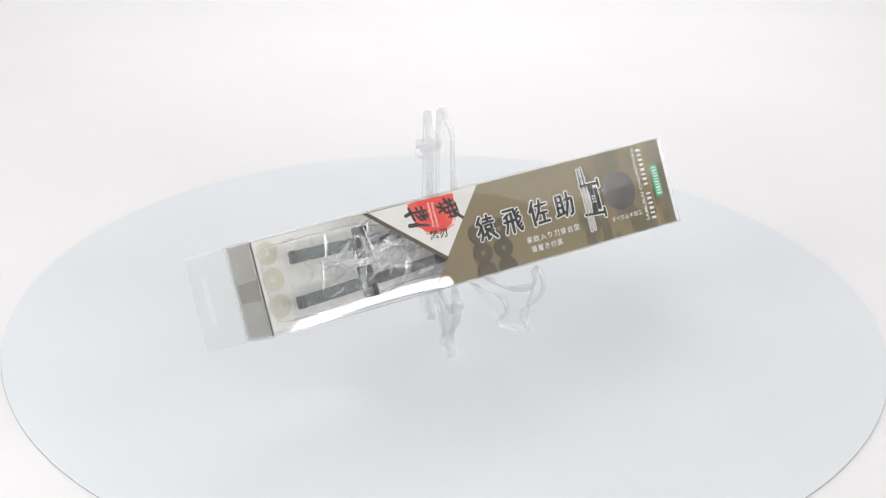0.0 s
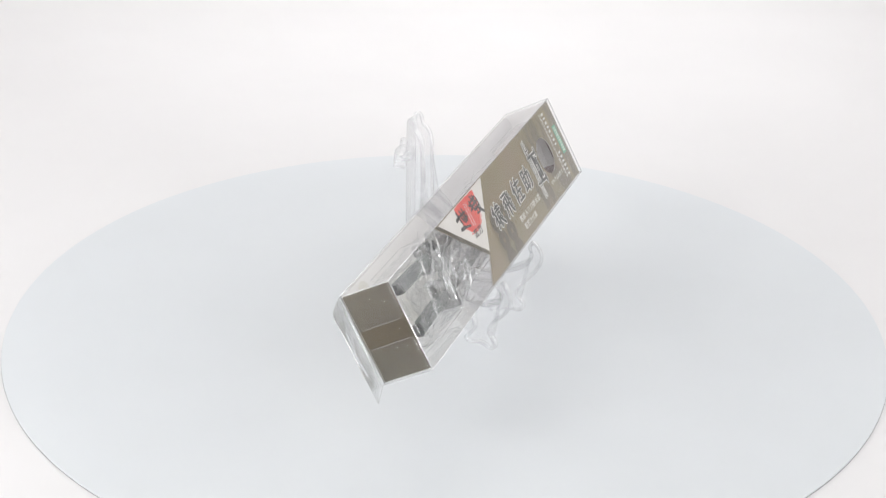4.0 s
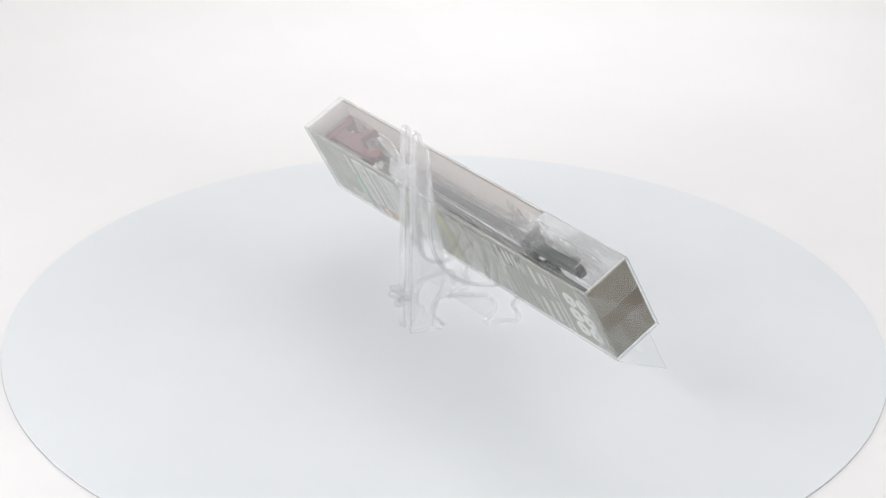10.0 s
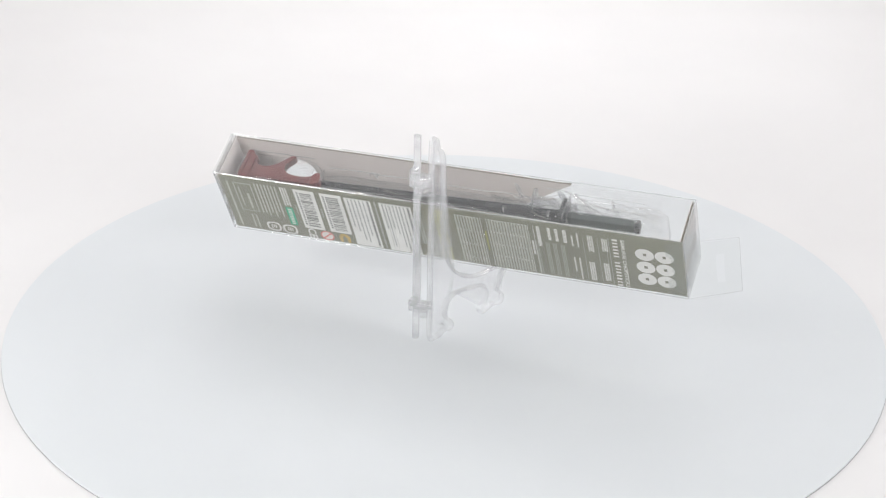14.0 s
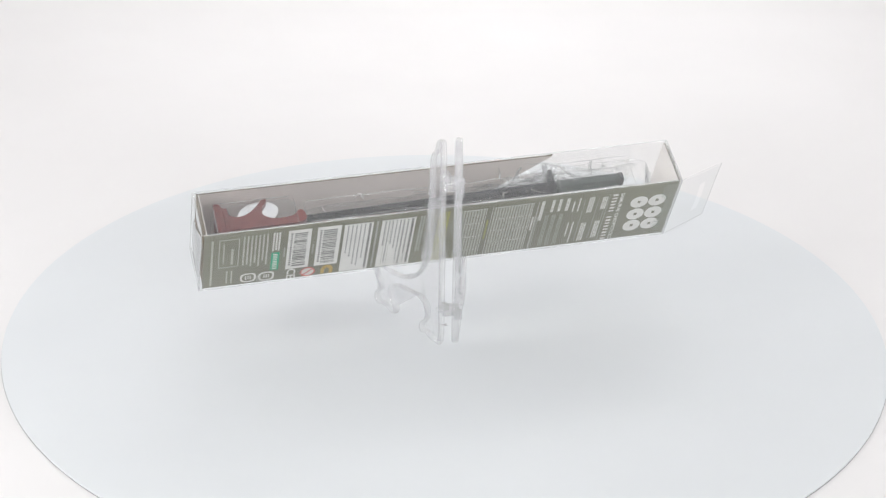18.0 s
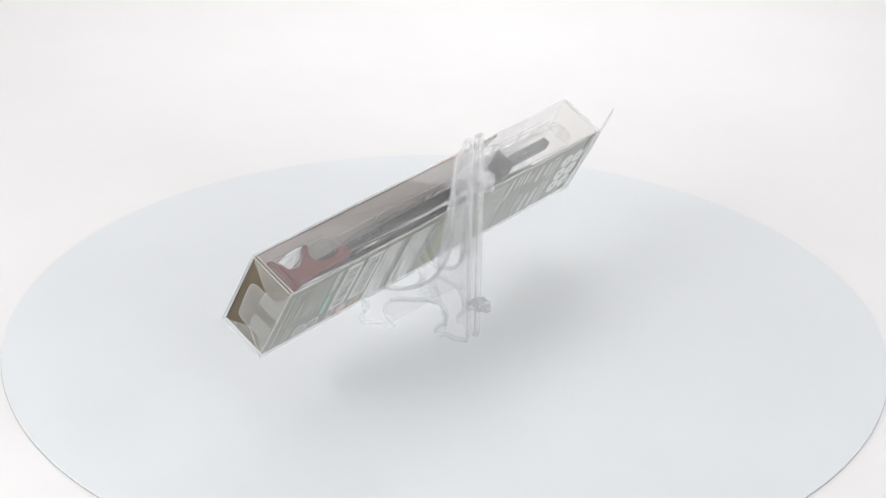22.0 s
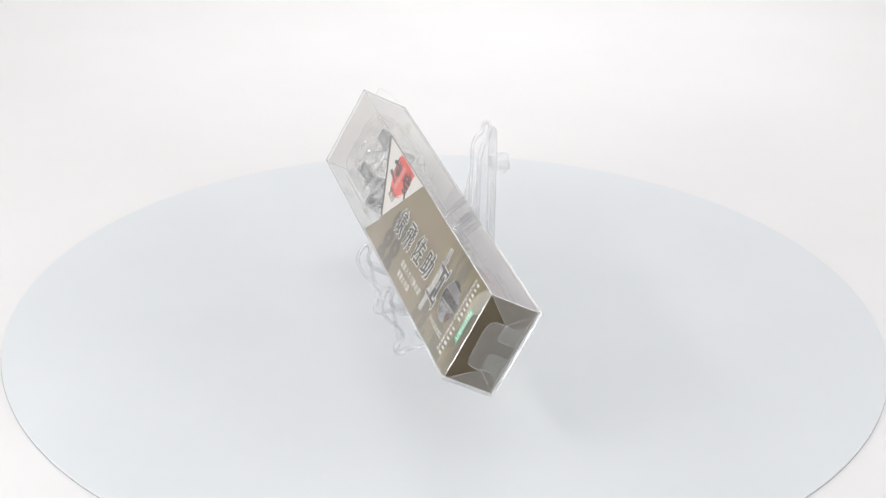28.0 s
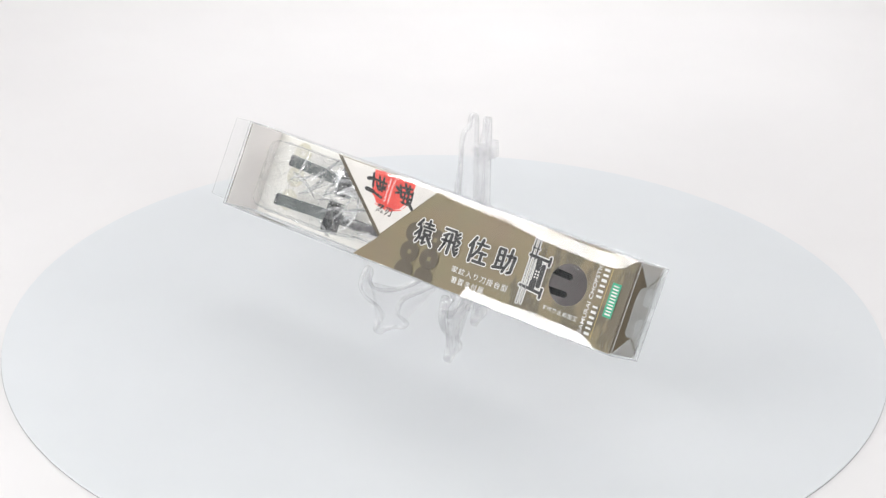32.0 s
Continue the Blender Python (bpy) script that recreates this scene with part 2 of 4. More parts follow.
def curve_mesh(data, m):
    ob = new("scratch", data)
    bpy.context.view_layer.update()
    me = bpy.data.meshes.new_from_object(ob.evaluated_get(bpy.context.evaluated_depsgraph_get()))
    bpy.data.objects.remove(ob)
    bpy.data.curves.remove(data)
    me.transform(m)
    return me


def plate(outlines, depth, m):
    """A flat plate with the given closed outlines (an inner one is a hole), rising by depth from z = 0, at m."""
    c = bpy.data.curves.new("plate", "CURVE")
    c.dimensions, c.fill_mode, c.extrude = "2D", "BOTH", depth / 2
    for pts in outlines:
        sp = c.splines.new("POLY")
        sp.points.add(len(pts) - 1)
        for q, p in zip(sp.points, pts):
            q.co = (p[0], p[1], 0, 1)
        sp.use_cyclic_u = True
    return curve_mesh(c, m @ Matrix.Translation((0, 0, depth / 2)))


def letters(body, size, m, depth=0.00004, align="CENTER", bold=0.018, width=None, spacing=1.0):
    """Raised lettering in the built-in font; width: the line's length."""
    c = bpy.data.curves.new("letters", "FONT")
    c.body, c.size, c.extrude, c.align_x, c.align_y, c.offset, c.resolution_u = body, size, depth, align, "CENTER", bold * size, 2
    c.space_character = spacing
    me = curve_mesh(c, Matrix())
    if width:
        xs = [v.co.x for v in me.vertices]
        me.transform(Matrix.Diagonal((width / (max(xs) - min(xs)), 1, 1, 1)))
    me.transform(m)
    return me


def rect(u0, v0, u1, v1):
    return [(u0, v0), (u1, v0), (u1, v1), (u0, v1)]


def ring(cu, cv, ru, rv=None, n=40):
    rv = ru if rv is None else rv
    return [(cu + ru * math.cos(2 * math.pi * i / n), cv + rv * math.sin(2 * math.pi * i / n)) for i in range(n)]


def bars_mesh(rows, depth, m):
    """Many small flat bars (u0, v0, u1, v1) in one mesh."""
    bm = bmesh.new()
    for u0, v0, u1, v1 in rows:
        box(bm, ((u0 + u1) / 2, (v0 + v1) / 2, depth / 2), (abs(u1 - u0), abs(v1 - v0), depth))
    bm.transform(m)
    return bm


# ---- the setting ----
def sweep():
    """White paper that runs over the table and curves up behind."""
    bm = bmesh.new()
    prof = [(-1.45, FLOOR), (0.55, FLOOR)]
    for i in range(1, 17):
        a = math.pi / 2 * i / 16
        prof.append((0.55 + 0.5 * math.sin(a), FLOOR + 0.5 * (1 - math.cos(a))))
    prof.append((1.05, 1.55))
    rows = []
    for y, z in prof:
        rows.append([bm.verts.new((x, y, z)) for x in (-1.2, -0.6, 0.0, 0.6, 1.2)])
    for a, b in zip(rows, rows[1:]):
        for i in range(4):
            bm.faces.new((a[i], a[i + 1], b[i + 1], b[i]))
    me = bpy.data.meshes.new("backdrop")
    bm.to_mesh(me)
    bm.free()
    me.polygons.foreach_set("use_smooth", [True] * len(me.polygons))
    me.materials.append(PAPER)
    tagged(new("backdrop", me), "seamless white paper sweep under and behind the turntable", "backdrop", kind="structure")


def wall(name, c, s, mat=None, label="plain white cloth of the photo tent"):
    bm = bmesh.new()
    box(bm, c, s)
    me = bpy.data.meshes.new(name)
    bm.to_mesh(me)
    bm.free()
    me.materials.append(mat or TENT)
    tagged(new(name, me), label, name.split("_")[0], kind="structure")


FLOOR = -0.0012
sweep()
wall("wall_east", (1.225, 0.47, 0.75), (0.04, 1.2, 1.7))
wall("wall_west", (-1.225, 0.47, 0.75), (0.04, 1.2, 1.7))
# Unseen walls added before the tent; their tone steers reflections and fill.
wall("wall_east_room", (1.225, -0.82, 0.75), (0.04, 1.36, 1.7), ADDED_WALL, "unseen pale wall added before the tent")
wall("wall_west_room", (-1.225, -0.82, 0.75), (0.04, 1.36, 1.7), ADDED_WALL, "unseen pale wall added before the tent")
wall("wall_south", (0, -1.475, 0.75), (2.4, 0.04, 1.7), ADDED_WALL, "unseen pale wall added before the tent")
wall("ceiling", (0, -0.2, 1.575), (2.5, 2.6, 0.04))

# ---- the turntable ----
DISC_R = 0.2366


def lathe(bm, prof, n=160):
    rows = []
    for r, z in prof:
        rows.append([bm.verts.new((r * math.cos(2 * math.pi * i / n), r * math.sin(2 * math.pi * i / n), z)) for i in range(n)])
    for a, b in zip(rows, rows[1:]):
        for i in range(n):
            bm.faces.new((a[i], a[(i + 1) % n], b[(i + 1) % n], b[i]))
    bm.faces.new(rows[0][::-1])
    bm.faces.new(rows[-1])
    bmesh.ops.recalc_face_normals(bm, faces=bm.faces)
    return bm


turntable = thing("turntable", "round frosted white turntable with a thin dark rim", "turntable", turned(0) @ pose(0, 0, FLOOR))
top = -FLOOR
part("platter", lathe(bmesh.new(), [(DISC_R - 0.006, top - 0.0008), (DISC_R - 0.0003, top - 0.0008), (DISC_R - 0.0003, top - 0.0001), (DISC_R - 0.0004, top)]), PLATTER, turntable)
# A thin grey band just below the platter's edge.
part("rim_band", lathe(bmesh.new(), [(DISC_R - 0.008, top - 0.00112), (DISC_R - 0.0001, top - 0.00112), (DISC_R - 0.0001, top - 0.00084), (DISC_R - 0.008, top - 0.00084)]), RIM, turntable, "thin grey line round the platter's lower edge")
part("base", lathe(bmesh.new(), [(DISC_R - 0.0030, 0.0), (DISC_R - 0.0024, 0.00002), (DISC_R - 0.0024, top - 0.00118), (DISC_R - 0.0030, top - 0.00116)]), TENT, turntable, "white drum base under the platter")
bm = bmesh.new()
for a in (28, -42):
    box(bm, (0, 0, 0), (0.0042, 0.0005, 0.00012), m=pose(0.0012, 0.0010, top + 0.00006, 0, 0, a))
part("centre_mark", bm, INK_MARK, turntable, "small hand-drawn cross at the centre")

# ---- the clear easel ----
MM = 0.001
PROFILE = [(-3.4, 3), (-3.4, 30), (-3.5, 60), (-3.5, 90), (-3.4, 111), (-2.6, 116.2), (-0.2, 117.5), (2.0, 115.6), (3.0, 111.0), (5.6, 108.5),
           (7.5, 103), (7.9, 94), (8.3, 80), (8.7, 64), (9.8, 52), (12.6, 44), (18, 35.6), (26, 29.6), (36, 26.4), (47, 25.6), (56.5, 28.2),
           (61, 33.5), (59.8, 38.5), (61.2, 42.2), (63.8, 42.4), (67, 38), (68.4, 31.6), (65, 24), (57.4, 16), (55.3, 10.8), (58.4, 7.2),
           (59.4, 3), (56.4, 0.2), (51.6, 1.2), (47.5, 1.4), (44, 0.2), (40.2, 0.2), (38.2, 3), (40.8, 6.2), (43.6, 10), (43.0, 14.2),
           (39.5, 17.2), (30, 18.9), (18, 20.4), (12.6, 18.6), (10.6, 14.4), (11.4, 10.2), (15.0, 7), (16.2, 3.4), (13.8, 0.6), (9.6, 1.8), (5.4, 0.2), (0.5, 0.2)]


def side_frame(name, parent, m):
    """One moulded side of the easel: a rounded bead all round a thin web."""
    pts = [p * MM for p in smooth_loop(PROFILE, 3)]
    n, k, wide, half, web = len(pts), 10, 0.0010, 0.0020, 0.0006
    turn = math.copysign(1, sum(a.x * b.y - b.x * a.y for a, b in zip(pts, pts[1:] + pts[:1])))
    bm, rows, mid = bmesh.new(), [], []
    for i, p in enumerate(pts):
        d = (pts[(i + 1) % n] - pts[i - 1]).normalized()
        inward = Vector((-d.y, d.x)) * turn
        c = Vector((p.x, p.y)) + inward * wide
        mid.append(c)
        row = []
        for j in range(k):
            a = 2 * math.pi * j / k
            q = c + inward * wide * math.cos(a)
            row.append(bm.verts.new((q.x, half * math.sin(a), q.y)))
        rows.append(row)
    for a, b in zip(rows, rows[1:] + rows[:1]):
        for j in range(k):
            bm.faces.new((a[j], a[(j + 1) % k], b[(j + 1) % k], b[j]))
    bmesh.ops.recalc_face_normals(bm, faces=bm.faces)
    ob = part(name, bm, ACRYLIC, parent, "rounded clear bead of one side", smooth=True)
    ob.matrix_basis = m
    bm = bmesh.new()
    for y in (-web, web):
        face = bm.faces.new([bm.verts.new((c.x, y, c.y)) for c in mid])
        bmesh.ops.triangulate(bm, faces=[face])
    bmesh.ops.recalc_face_normals(bm, faces=bm.faces)
    part("web_panel", bm, FROSTED, ob, "thin web with a finely pebbled face")
    return ob


easel = thing("display_easel", "clear acrylic folding plate easel standing on the turntable", "easel", turned(0))
BACK_A, FRONT_A = Vector((0.0098, 0.0199)), Vector((0.0236, -0.0190))
BACK_B, FRONT_B = Vector((0.0003, 0.0199)), Vector((-0.0147, -0.0202))
for b, f in ((BACK_A, FRONT_A), (BACK_B, FRONT_B)):
    d = f - b
    side_frame("side_frame", easel, pose(b.x, b.y, 0, 0, 0, math.degrees(math.atan2(d.y, d.x))))


def hinge_clip(parent, z, tall):
    """A moulded clip with a pin that joins the two sides at the back."""
    bm = bmesh.new()
    box(bm, (0, 0.0046, z), (0.0108, 0.0090, tall * 0.46), 0.0010)
    box(bm, (-0.0030, 0.0060, z - tall * 0.32), (0.0046, 0.0070, tall * 0.50), 0.0010)
    box(bm, (0.0036, 0.0052, z + tall * 0.34), (0.0042, 0.0060, tall * 0.40), 0.0010)
    tube(bm, (-0.0070, 0.0030, z), (0.0070, 0.0030, z), 0.0016, 12)
    ob = part("hinge_clip", bm, ACRYLIC, parent)
    ob.matrix_basis = pose(0.0051, 0.0215, 0)
    return ob


hinge_clip(easel, 0.0948, 0.0125)
hinge_clip(easel, 0.0225, 0.0080)

# ---- the package ----
LEN, TALL, DEEP = 0.260, 0.0472, 0.0274
BOX_POSE = pose(0.00081, -0.01423, 0.05947, -28.25, 0.7896, 0)
package = thing("chopstick_package", "clear plastic box with brown printed card, leaning on the easel", "package", turned(0) @ BOX_POSE)
FRONT = Matrix(((MM, 0, 0, 0), (0, 0, -1, -DEEP / 2), (0, MM, 0, 0), (0, 0, 0, 1)))
REAR = Matrix(((MM, 0, 0, 0), (0, 0, 1, DEEP / 2), (0, MM, 0, 0), (0, 0, 0, 1)))


def front(lift):
    """Millimetres along and up the front card to package space, lift metres before the card's printed face."""
    return Matrix.Translation((0, -lift, 0)) @ FRONT


def rear(lift):
    return Matrix.Translation((0, lift, 0)) @ REAR


CARD = 0.0005
def film_panel(name, org, ax, ay, bulge, label="", nx=40, ny=10, waves=0.0, mat=None):
    """A sheet of thin clear film over the parallelogram org, ax, ay, bowed outwards."""
    org, ax, ay = Vector(org), Vector(ax), Vector(ay)
    nrm = ax.cross(ay).normalized()
    bm = bmesh.new()
    rows = []
    for j in range(ny + 1):
        v = j / ny
        row = []
        for i in range(nx + 1):
            u = i / nx
            h = bulge * (1 - (2 * v - 1) ** 2) ** 0.8 * (1 - (2 * u - 1) ** 20)
            p = org + ax * u + ay * v
            h += waves * noise.noise(p * 28.0) * min(1, 8 * u, 8 * v, 8 - 8 * u, 8 - 8 * v)
            row.append(bm.verts.new(p + nrm * h))
        rows.append(row)
    for a, b in zip(rows, rows[1:]):
        for i in range(nx):
            bm.faces.new((a[i], a[i + 1], b[i + 1], b[i]))
    return part(name, bm, mat or SLEEVE, package, label, smooth=True)


X, Y, Z = LEN / 2, DEEP / 2 + 0.0004, TALL / 2 + 0.0004
XR = X + 0.0012
film_panel("front_film", (-X, -Y, -Z), (X + XR, 0, 0), (0, 0, 2 * Z), 0.0011, "clear glossy front film", waves=0.00016)
film_panel("back_film", (XR, Y, -Z), (-X - XR, 0, 0), (0, 0, 2 * Z), 0.0006, waves=0.0003)
film_panel("top_film", (-X, -Y, Z), (X + XR, 0, 0), (0, 2 * Y, 0), 0.0004, "clear top film with raised gloss and haze", waves=0.0001, mat=TOP_GLOSS)
film_panel("bottom_film", (-X, Y, -Z), (X + XR, 0, 0), (0, -2 * Y, 0), 0.0006, waves=0.0003)
for sy in (-1, 1):
    for sz in (-1, 1):
        part("fold", tube(bmesh.new(), (-X, sy * Y, sz * Z), (XR, sy * Y, sz * Z), 0.00024, 6), SEAM, package)
for xe in (-X, XR):
    for sz in (-1, 1):
        part("fold", tube(bmesh.new(), (xe, -Y, sz * Z), (xe, Y, sz * Z), 0.00024, 6), SEAM, package)
    for sy in (-1, 1):
        part("fold", tube(bmesh.new(), (xe, sy * Y, -Z), (xe, sy * Y, Z), 0.00024, 6), SEAM, package)

# card: front panel with the slanted window and the round window, rear panel, two ends
HOLE = (95.8, 0.9, 10.9, 10.5)
front_card = part("front_card", plate([[(-64.6, 23.4), (129.4, 23.4), (129.4, -23.4), (-34.6, -23.4), (-22.4, -10.6)], ring(*HOLE)], -CARD, front(-0.0001)), BROWN, package, "brown printed front card with a slanted window")
part("front_card_lining", plate([[(-64.4, 23.2), (129.2, 23.2), (129.2, -23.2), (-34.4, -23.2), (-22.3, -10.4)], ring(HOLE[0], HOLE[1], HOLE[2] + 0.1, HOLE[3] + 0.1)], -0.0003, front(-0.0001 - CARD - 0.0001)), CARD_BACK, package, "plain grey reverse of the card")
rear_card = part("rear_card", plate([rect(-129.4, -23.4, 129.4, 23.4)], -CARD, rear(-0.0001)), OLIVE, package, "olive rear card with printed columns")
rear_lining = part("rear_card_lining", plate([rect(-129.2, -23.2, -18.0, 23.2)], -0.0003, rear(-0.0001 - CARD - 0.0001)), BEIGE, package, "beige inner side of the rear card")
part("rear_card_reverse", plate([rect(-17.9, -23.2, 129.2, 23.2)], -0.0003, rear(-0.0001 - CARD - 0.0001)), REVERSE, package, "plain grey inner side of the rear card")
for sx in (-1, 1):
    bm = bmesh.new()
    box(bm, (sx * (X - 0.0013), 0, 0), (0.0002, DEEP - 0.0010, TALL - 0.0008))
    part("end_card", bm, END_CARD, package, "brown card closing the end")
    bm = bmesh.new()
    box(bm, (sx * (X - 0.0018), 0, 0), (0.0003, DEEP - 0.0008, TALL - 0.0006))
    part("end_card_lining", bm, END_LINING, package)


# Darker colour stands for card that no film reflection lightens.
part("end_strip", plate([rect(-13.1, -23.1, -11.5, 23.1)], 0.0001, Matrix(((0, 0, -1, -X + 0.0011), (MM, 0, 0, 0), (0, MM, 0, 0), (0, 0, 0, 1)))), BROWN_DARK, package, "front edge of the end card, coloured darker")


# film flaps that close the ends: (across the depth, up) in millimetres
def end_flap(outline, x, sx, name="end_flap", mat=None):
    m = Matrix(((0, 0, sx, x), (MM, 0, 0, 0), (0, MM, 0, 0), (0, 0, 0, 1)))
    flap = part(name, plate([outline], 0.00008, m), mat or FLAP, package, "milky clear film flap")
    bm = bmesh.new()
    for a, b in zip(outline, outline[1:] + outline[:1]):
        tube(bm, (x, a[0] * MM, a[1] * MM), (x, b[0] * MM, b[1] * MM), 0.00014, 5)
    part("flap_edge", bm, SEAM, flap)


D2, T2 = DEEP / 2 / MM, TALL / 2 / MM
end_flap([(-12.8, T2), (D2 - 0.6, T2), (D2 - 0.9, 6.0), (D2 - 2.2, 4.6), (-11.2, 4.8), (-12.3, 6.2)], -X + 0.0004, -1, mat=FLAP_CLEAR)
end_flap([(-12.6, -T2), (D2 - 0.6, -T2), (D2 - 0.9, -6.6), (D2 - 2.2, -5.6), (-11.6, -5.4), (-12.3, -6.4)], -X + 0.0002, -1, mat=FLAP_CLEAR)
end_flap([(-D2, T2), (D2, T2), (1.0, 12.0)], XR - 0.0006, 1)
end_flap([(-D2, -T2), (D2, -T2), (1.4, -13.2)], XR - 0.0006, 1)
end_flap([(1.0, 12.0), (4.8, 11.6), (8.5, 12.6), (D2, 20.0), (D2, 3.4), (2.6, 3.2), (1.0, 4.2), (0.6, 6.4)], XR - 0.0004, 1)
end_flap([(1.4, -13.2), (4.8, -12.6), (8.5, -13.6), (D2, -20.0), (D2, -3.6), (2.6, -3.6), (1.0, -4.6), (0.6, -7.0)], XR - 0.0002, 1)
end_flap([(D2, 22.8), (1.0, 12.0), (-4.4, 12.0), (-7.0, 10.4), (-8.3, 7.0), (-7.6, -9.6), (-6.6, -12.0), (-4.4, -13.2), (1.4, -13.2), (D2, -22.8)], XR, 1, "tuck_flap")
film_panel("end_film", (-X - 0.0004, Y, -Z), (0, -2 * Y, 0), (0, 0, 2 * Z), 0.0003, nx=8, ny=10)

# hang tab: two bowed sheets with a slot, bent forward from the rear edge
def hang_tab():
    bm = bmesh.new()
    n, k = 14, 16
    for sheet in (0.0,):
        grid = []
        for i in range(n + 1):
            a = i / n
            row = []
            for j in range(k + 1):
                v = -1 + 2 * j / k
                row.append(bm.verts.new((-X - 0.0265 * a, Y - 0.0095 * a ** 1.4 + sheet * a + 0.0004 * math.sin(5 * v + 3 * a), v * (Z - 0.0002 - 0.0012 * a ** 6))))
            grid.append(row)
        for i in range(n):
            for j in range(k):
                if 8 <= i <= 9 and 4 <= j <= 11:
                    continue
                bm.faces.new((grid[i][j], grid[i + 1][j], grid[i + 1][j + 1], grid[i][j + 1]))
    tab = part("hang_tab", bm, TAB, package, "clear film hang tab with a long slot", smooth=True)
    bm = bmesh.new()
    for v in (-1, 1):
        tube(bm, (-X, Y, v * Z), (-X - 0.0265, Y - 0.0095, v * (Z - 0.0012)), 0.00010, 5)
    tube(bm, (-X - 0.0265, Y - 0.0095, -Z + 0.0012), (-X - 0.0265, Y - 0.0095, Z - 0.0012), 0.00010, 5)
    part("tab_edge", bm, SEAM, tab)
    pts = [(-130, 23.4), (-121.6, 23.4), (-120.2, 20.0), (-120.6, 12), (-123.2, 9.6), (-123.6, 2), (-123.2, -6), (-120.6, -9), (-120.2, -19), (-121.6, -23.4), (-130, -23.4)]
    part("tab_root", plate([pts], 0.00006, rear(0.0013)), TAB, package, "clear film strip over the rear card")


hang_tab()


# inner tray: one crinkled clear moulding round the contents
def inner_tray(name, keys, n, label):
    bm = bmesh.new()
    k = 44
    rows = []
    for i in range(n + 1):
        x = keys[0][0] + (keys[-1][0] - keys[0][0]) * i / n
        for a, b in zip(keys, keys[1:]):
            if a[0] <= x <= b[0] + 1e-9:
                f = (x - a[0]) / (b[0] - a[0])
                hy, hz, oy = (a[q] + (b[q] - a[q]) * f for q in (1, 2, 3))
        row = []
        for j in range(k):
            t = 2 * math.pi * j / k
            c, s = math.cos(t), math.sin(t)
            y, z = math.copysign(abs(c) ** 0.38, c), math.copysign(abs(s) ** 0.38, s)
            p = Vector((x, oy + y * hy, z * hz))
            crease = 1 - abs(noise.noise(p * 95.0)) * 2.6
            fold = noise.noise(Vector((p.x * 60, p.y * 160, p.z * 160)) + Vector((3, 7, 1)))
            sink = 0.0005 * crease + 0.0005 * fold
            row.append(bm.verts.new((p.x, oy + y * max(hy - 0.0008 + sink * 0.8, 0), z * max(hz - 0.0008 + sink * 0.8, 0))))
        rows.append(row)
    for a, b in zip(rows, rows[1:]):
        for j in range(k):
            bm.faces.new((a[j], a[(j + 1) % k], b[(j + 1) % k], b[j]))
    return part(name, bm, TRAY, package, label, smooth=True)


# along the length, half depth, half height, offset in depth
tray_sheet = inner_tray("inner_tray", ((-0.118, 0.0, 0.0, 0.0), (-0.1175, 0.0075, 0.0185, -0.0006), (-0.112, 0.0104, 0.0203, -0.0008), (-0.066, 0.0104, 0.0203, -0.0008), (-0.056, 0.0090, 0.0190, -0.0004),
                        (-0.046, 0.0072, 0.0172, 0.0010), (0.060, 0.0066, 0.0160, 0.0010), (0.076, 0.0056, 0.0135, 0.0010), (0.0765, 0.0, 0.0, 0.0010)), 150, "crinkled clear plastic inner tray")
inner_tray("rest_pocket", ((0.0775, 0.0, 0.0, 0.0), (0.0780, 0.0090, 0.0165, 0.0), (0.0820, 0.0112, 0.0188, 0.0), (0.1180, 0.0112, 0.0188, 0.0), (0.1225, 0.0096, 0.0172, 0.0), (0.1235, 0.0, 0.0, 0.0)), 60, "clear moulded pocket round the rest")
TRAY_GLINT = film("tray_edge_glint", (0.96, 0.965, 0.965), 0.20, 0.05, milk=0.24)
CLEAR = CLEAR + (TRAY_GLINT,)
# glints of the tray's moulded edges, drawn in as soft wavy white lines along the wide part, the narrow part and the
# pocket of the rest, and round the steps between
def edge_glint(a, b, r=0.00022, sway=0.0006):
    a, b = Vector(a), Vector(b)
    n = max(3, int((b - a).length / 0.005))
    pts = []
    for i in range(n + 1):
        p = a.lerp(b, i / n)
        k = math.sin(math.pi * i / n) ** 0.5 if 0 < i < n else 0.0
        q = p * 70.0
        pts.append(p + Vector((0, noise.noise(q) * sway * 1.6 * k, noise.noise(q + Vector((5, 3, 8))) * sway * k)))
    bm = bmesh.new()
    for p, q in zip(pts, pts[1:]):
        tube(bm, p, q, r, 5)
    part("edge_glint", bm, TRAY_GLINT, tray_sheet, smooth=True)


wide, narrow, pocket = (-0.1060, -0.0640, 0.0098, 0.0195), (-0.0460, 0.0740, 0.0066, 0.0160), (0.0790, 0.1215, 0.0100, 0.0176)
for sz in (-1, 1):
    for sy in (-1, 1):
        for x0, x1, hy, hz in (wide, narrow, pocket):
            edge_glint((x0 + 0.002, sy * hy, sz * hz), (x1 - 0.002, sy * hy, sz * hz))
        edge_glint((wide[1], sy * wide[2], sz * wide[3]), (narrow[0], sy * narrow[2], sz * narrow[3]))
    for x0, x1, hy, hz in (wide, narrow, pocket):
        for x in (x0, x1):
            edge_glint((x, -hy + 0.002, sz * hz), (x, hy - 0.002, sz * hz))

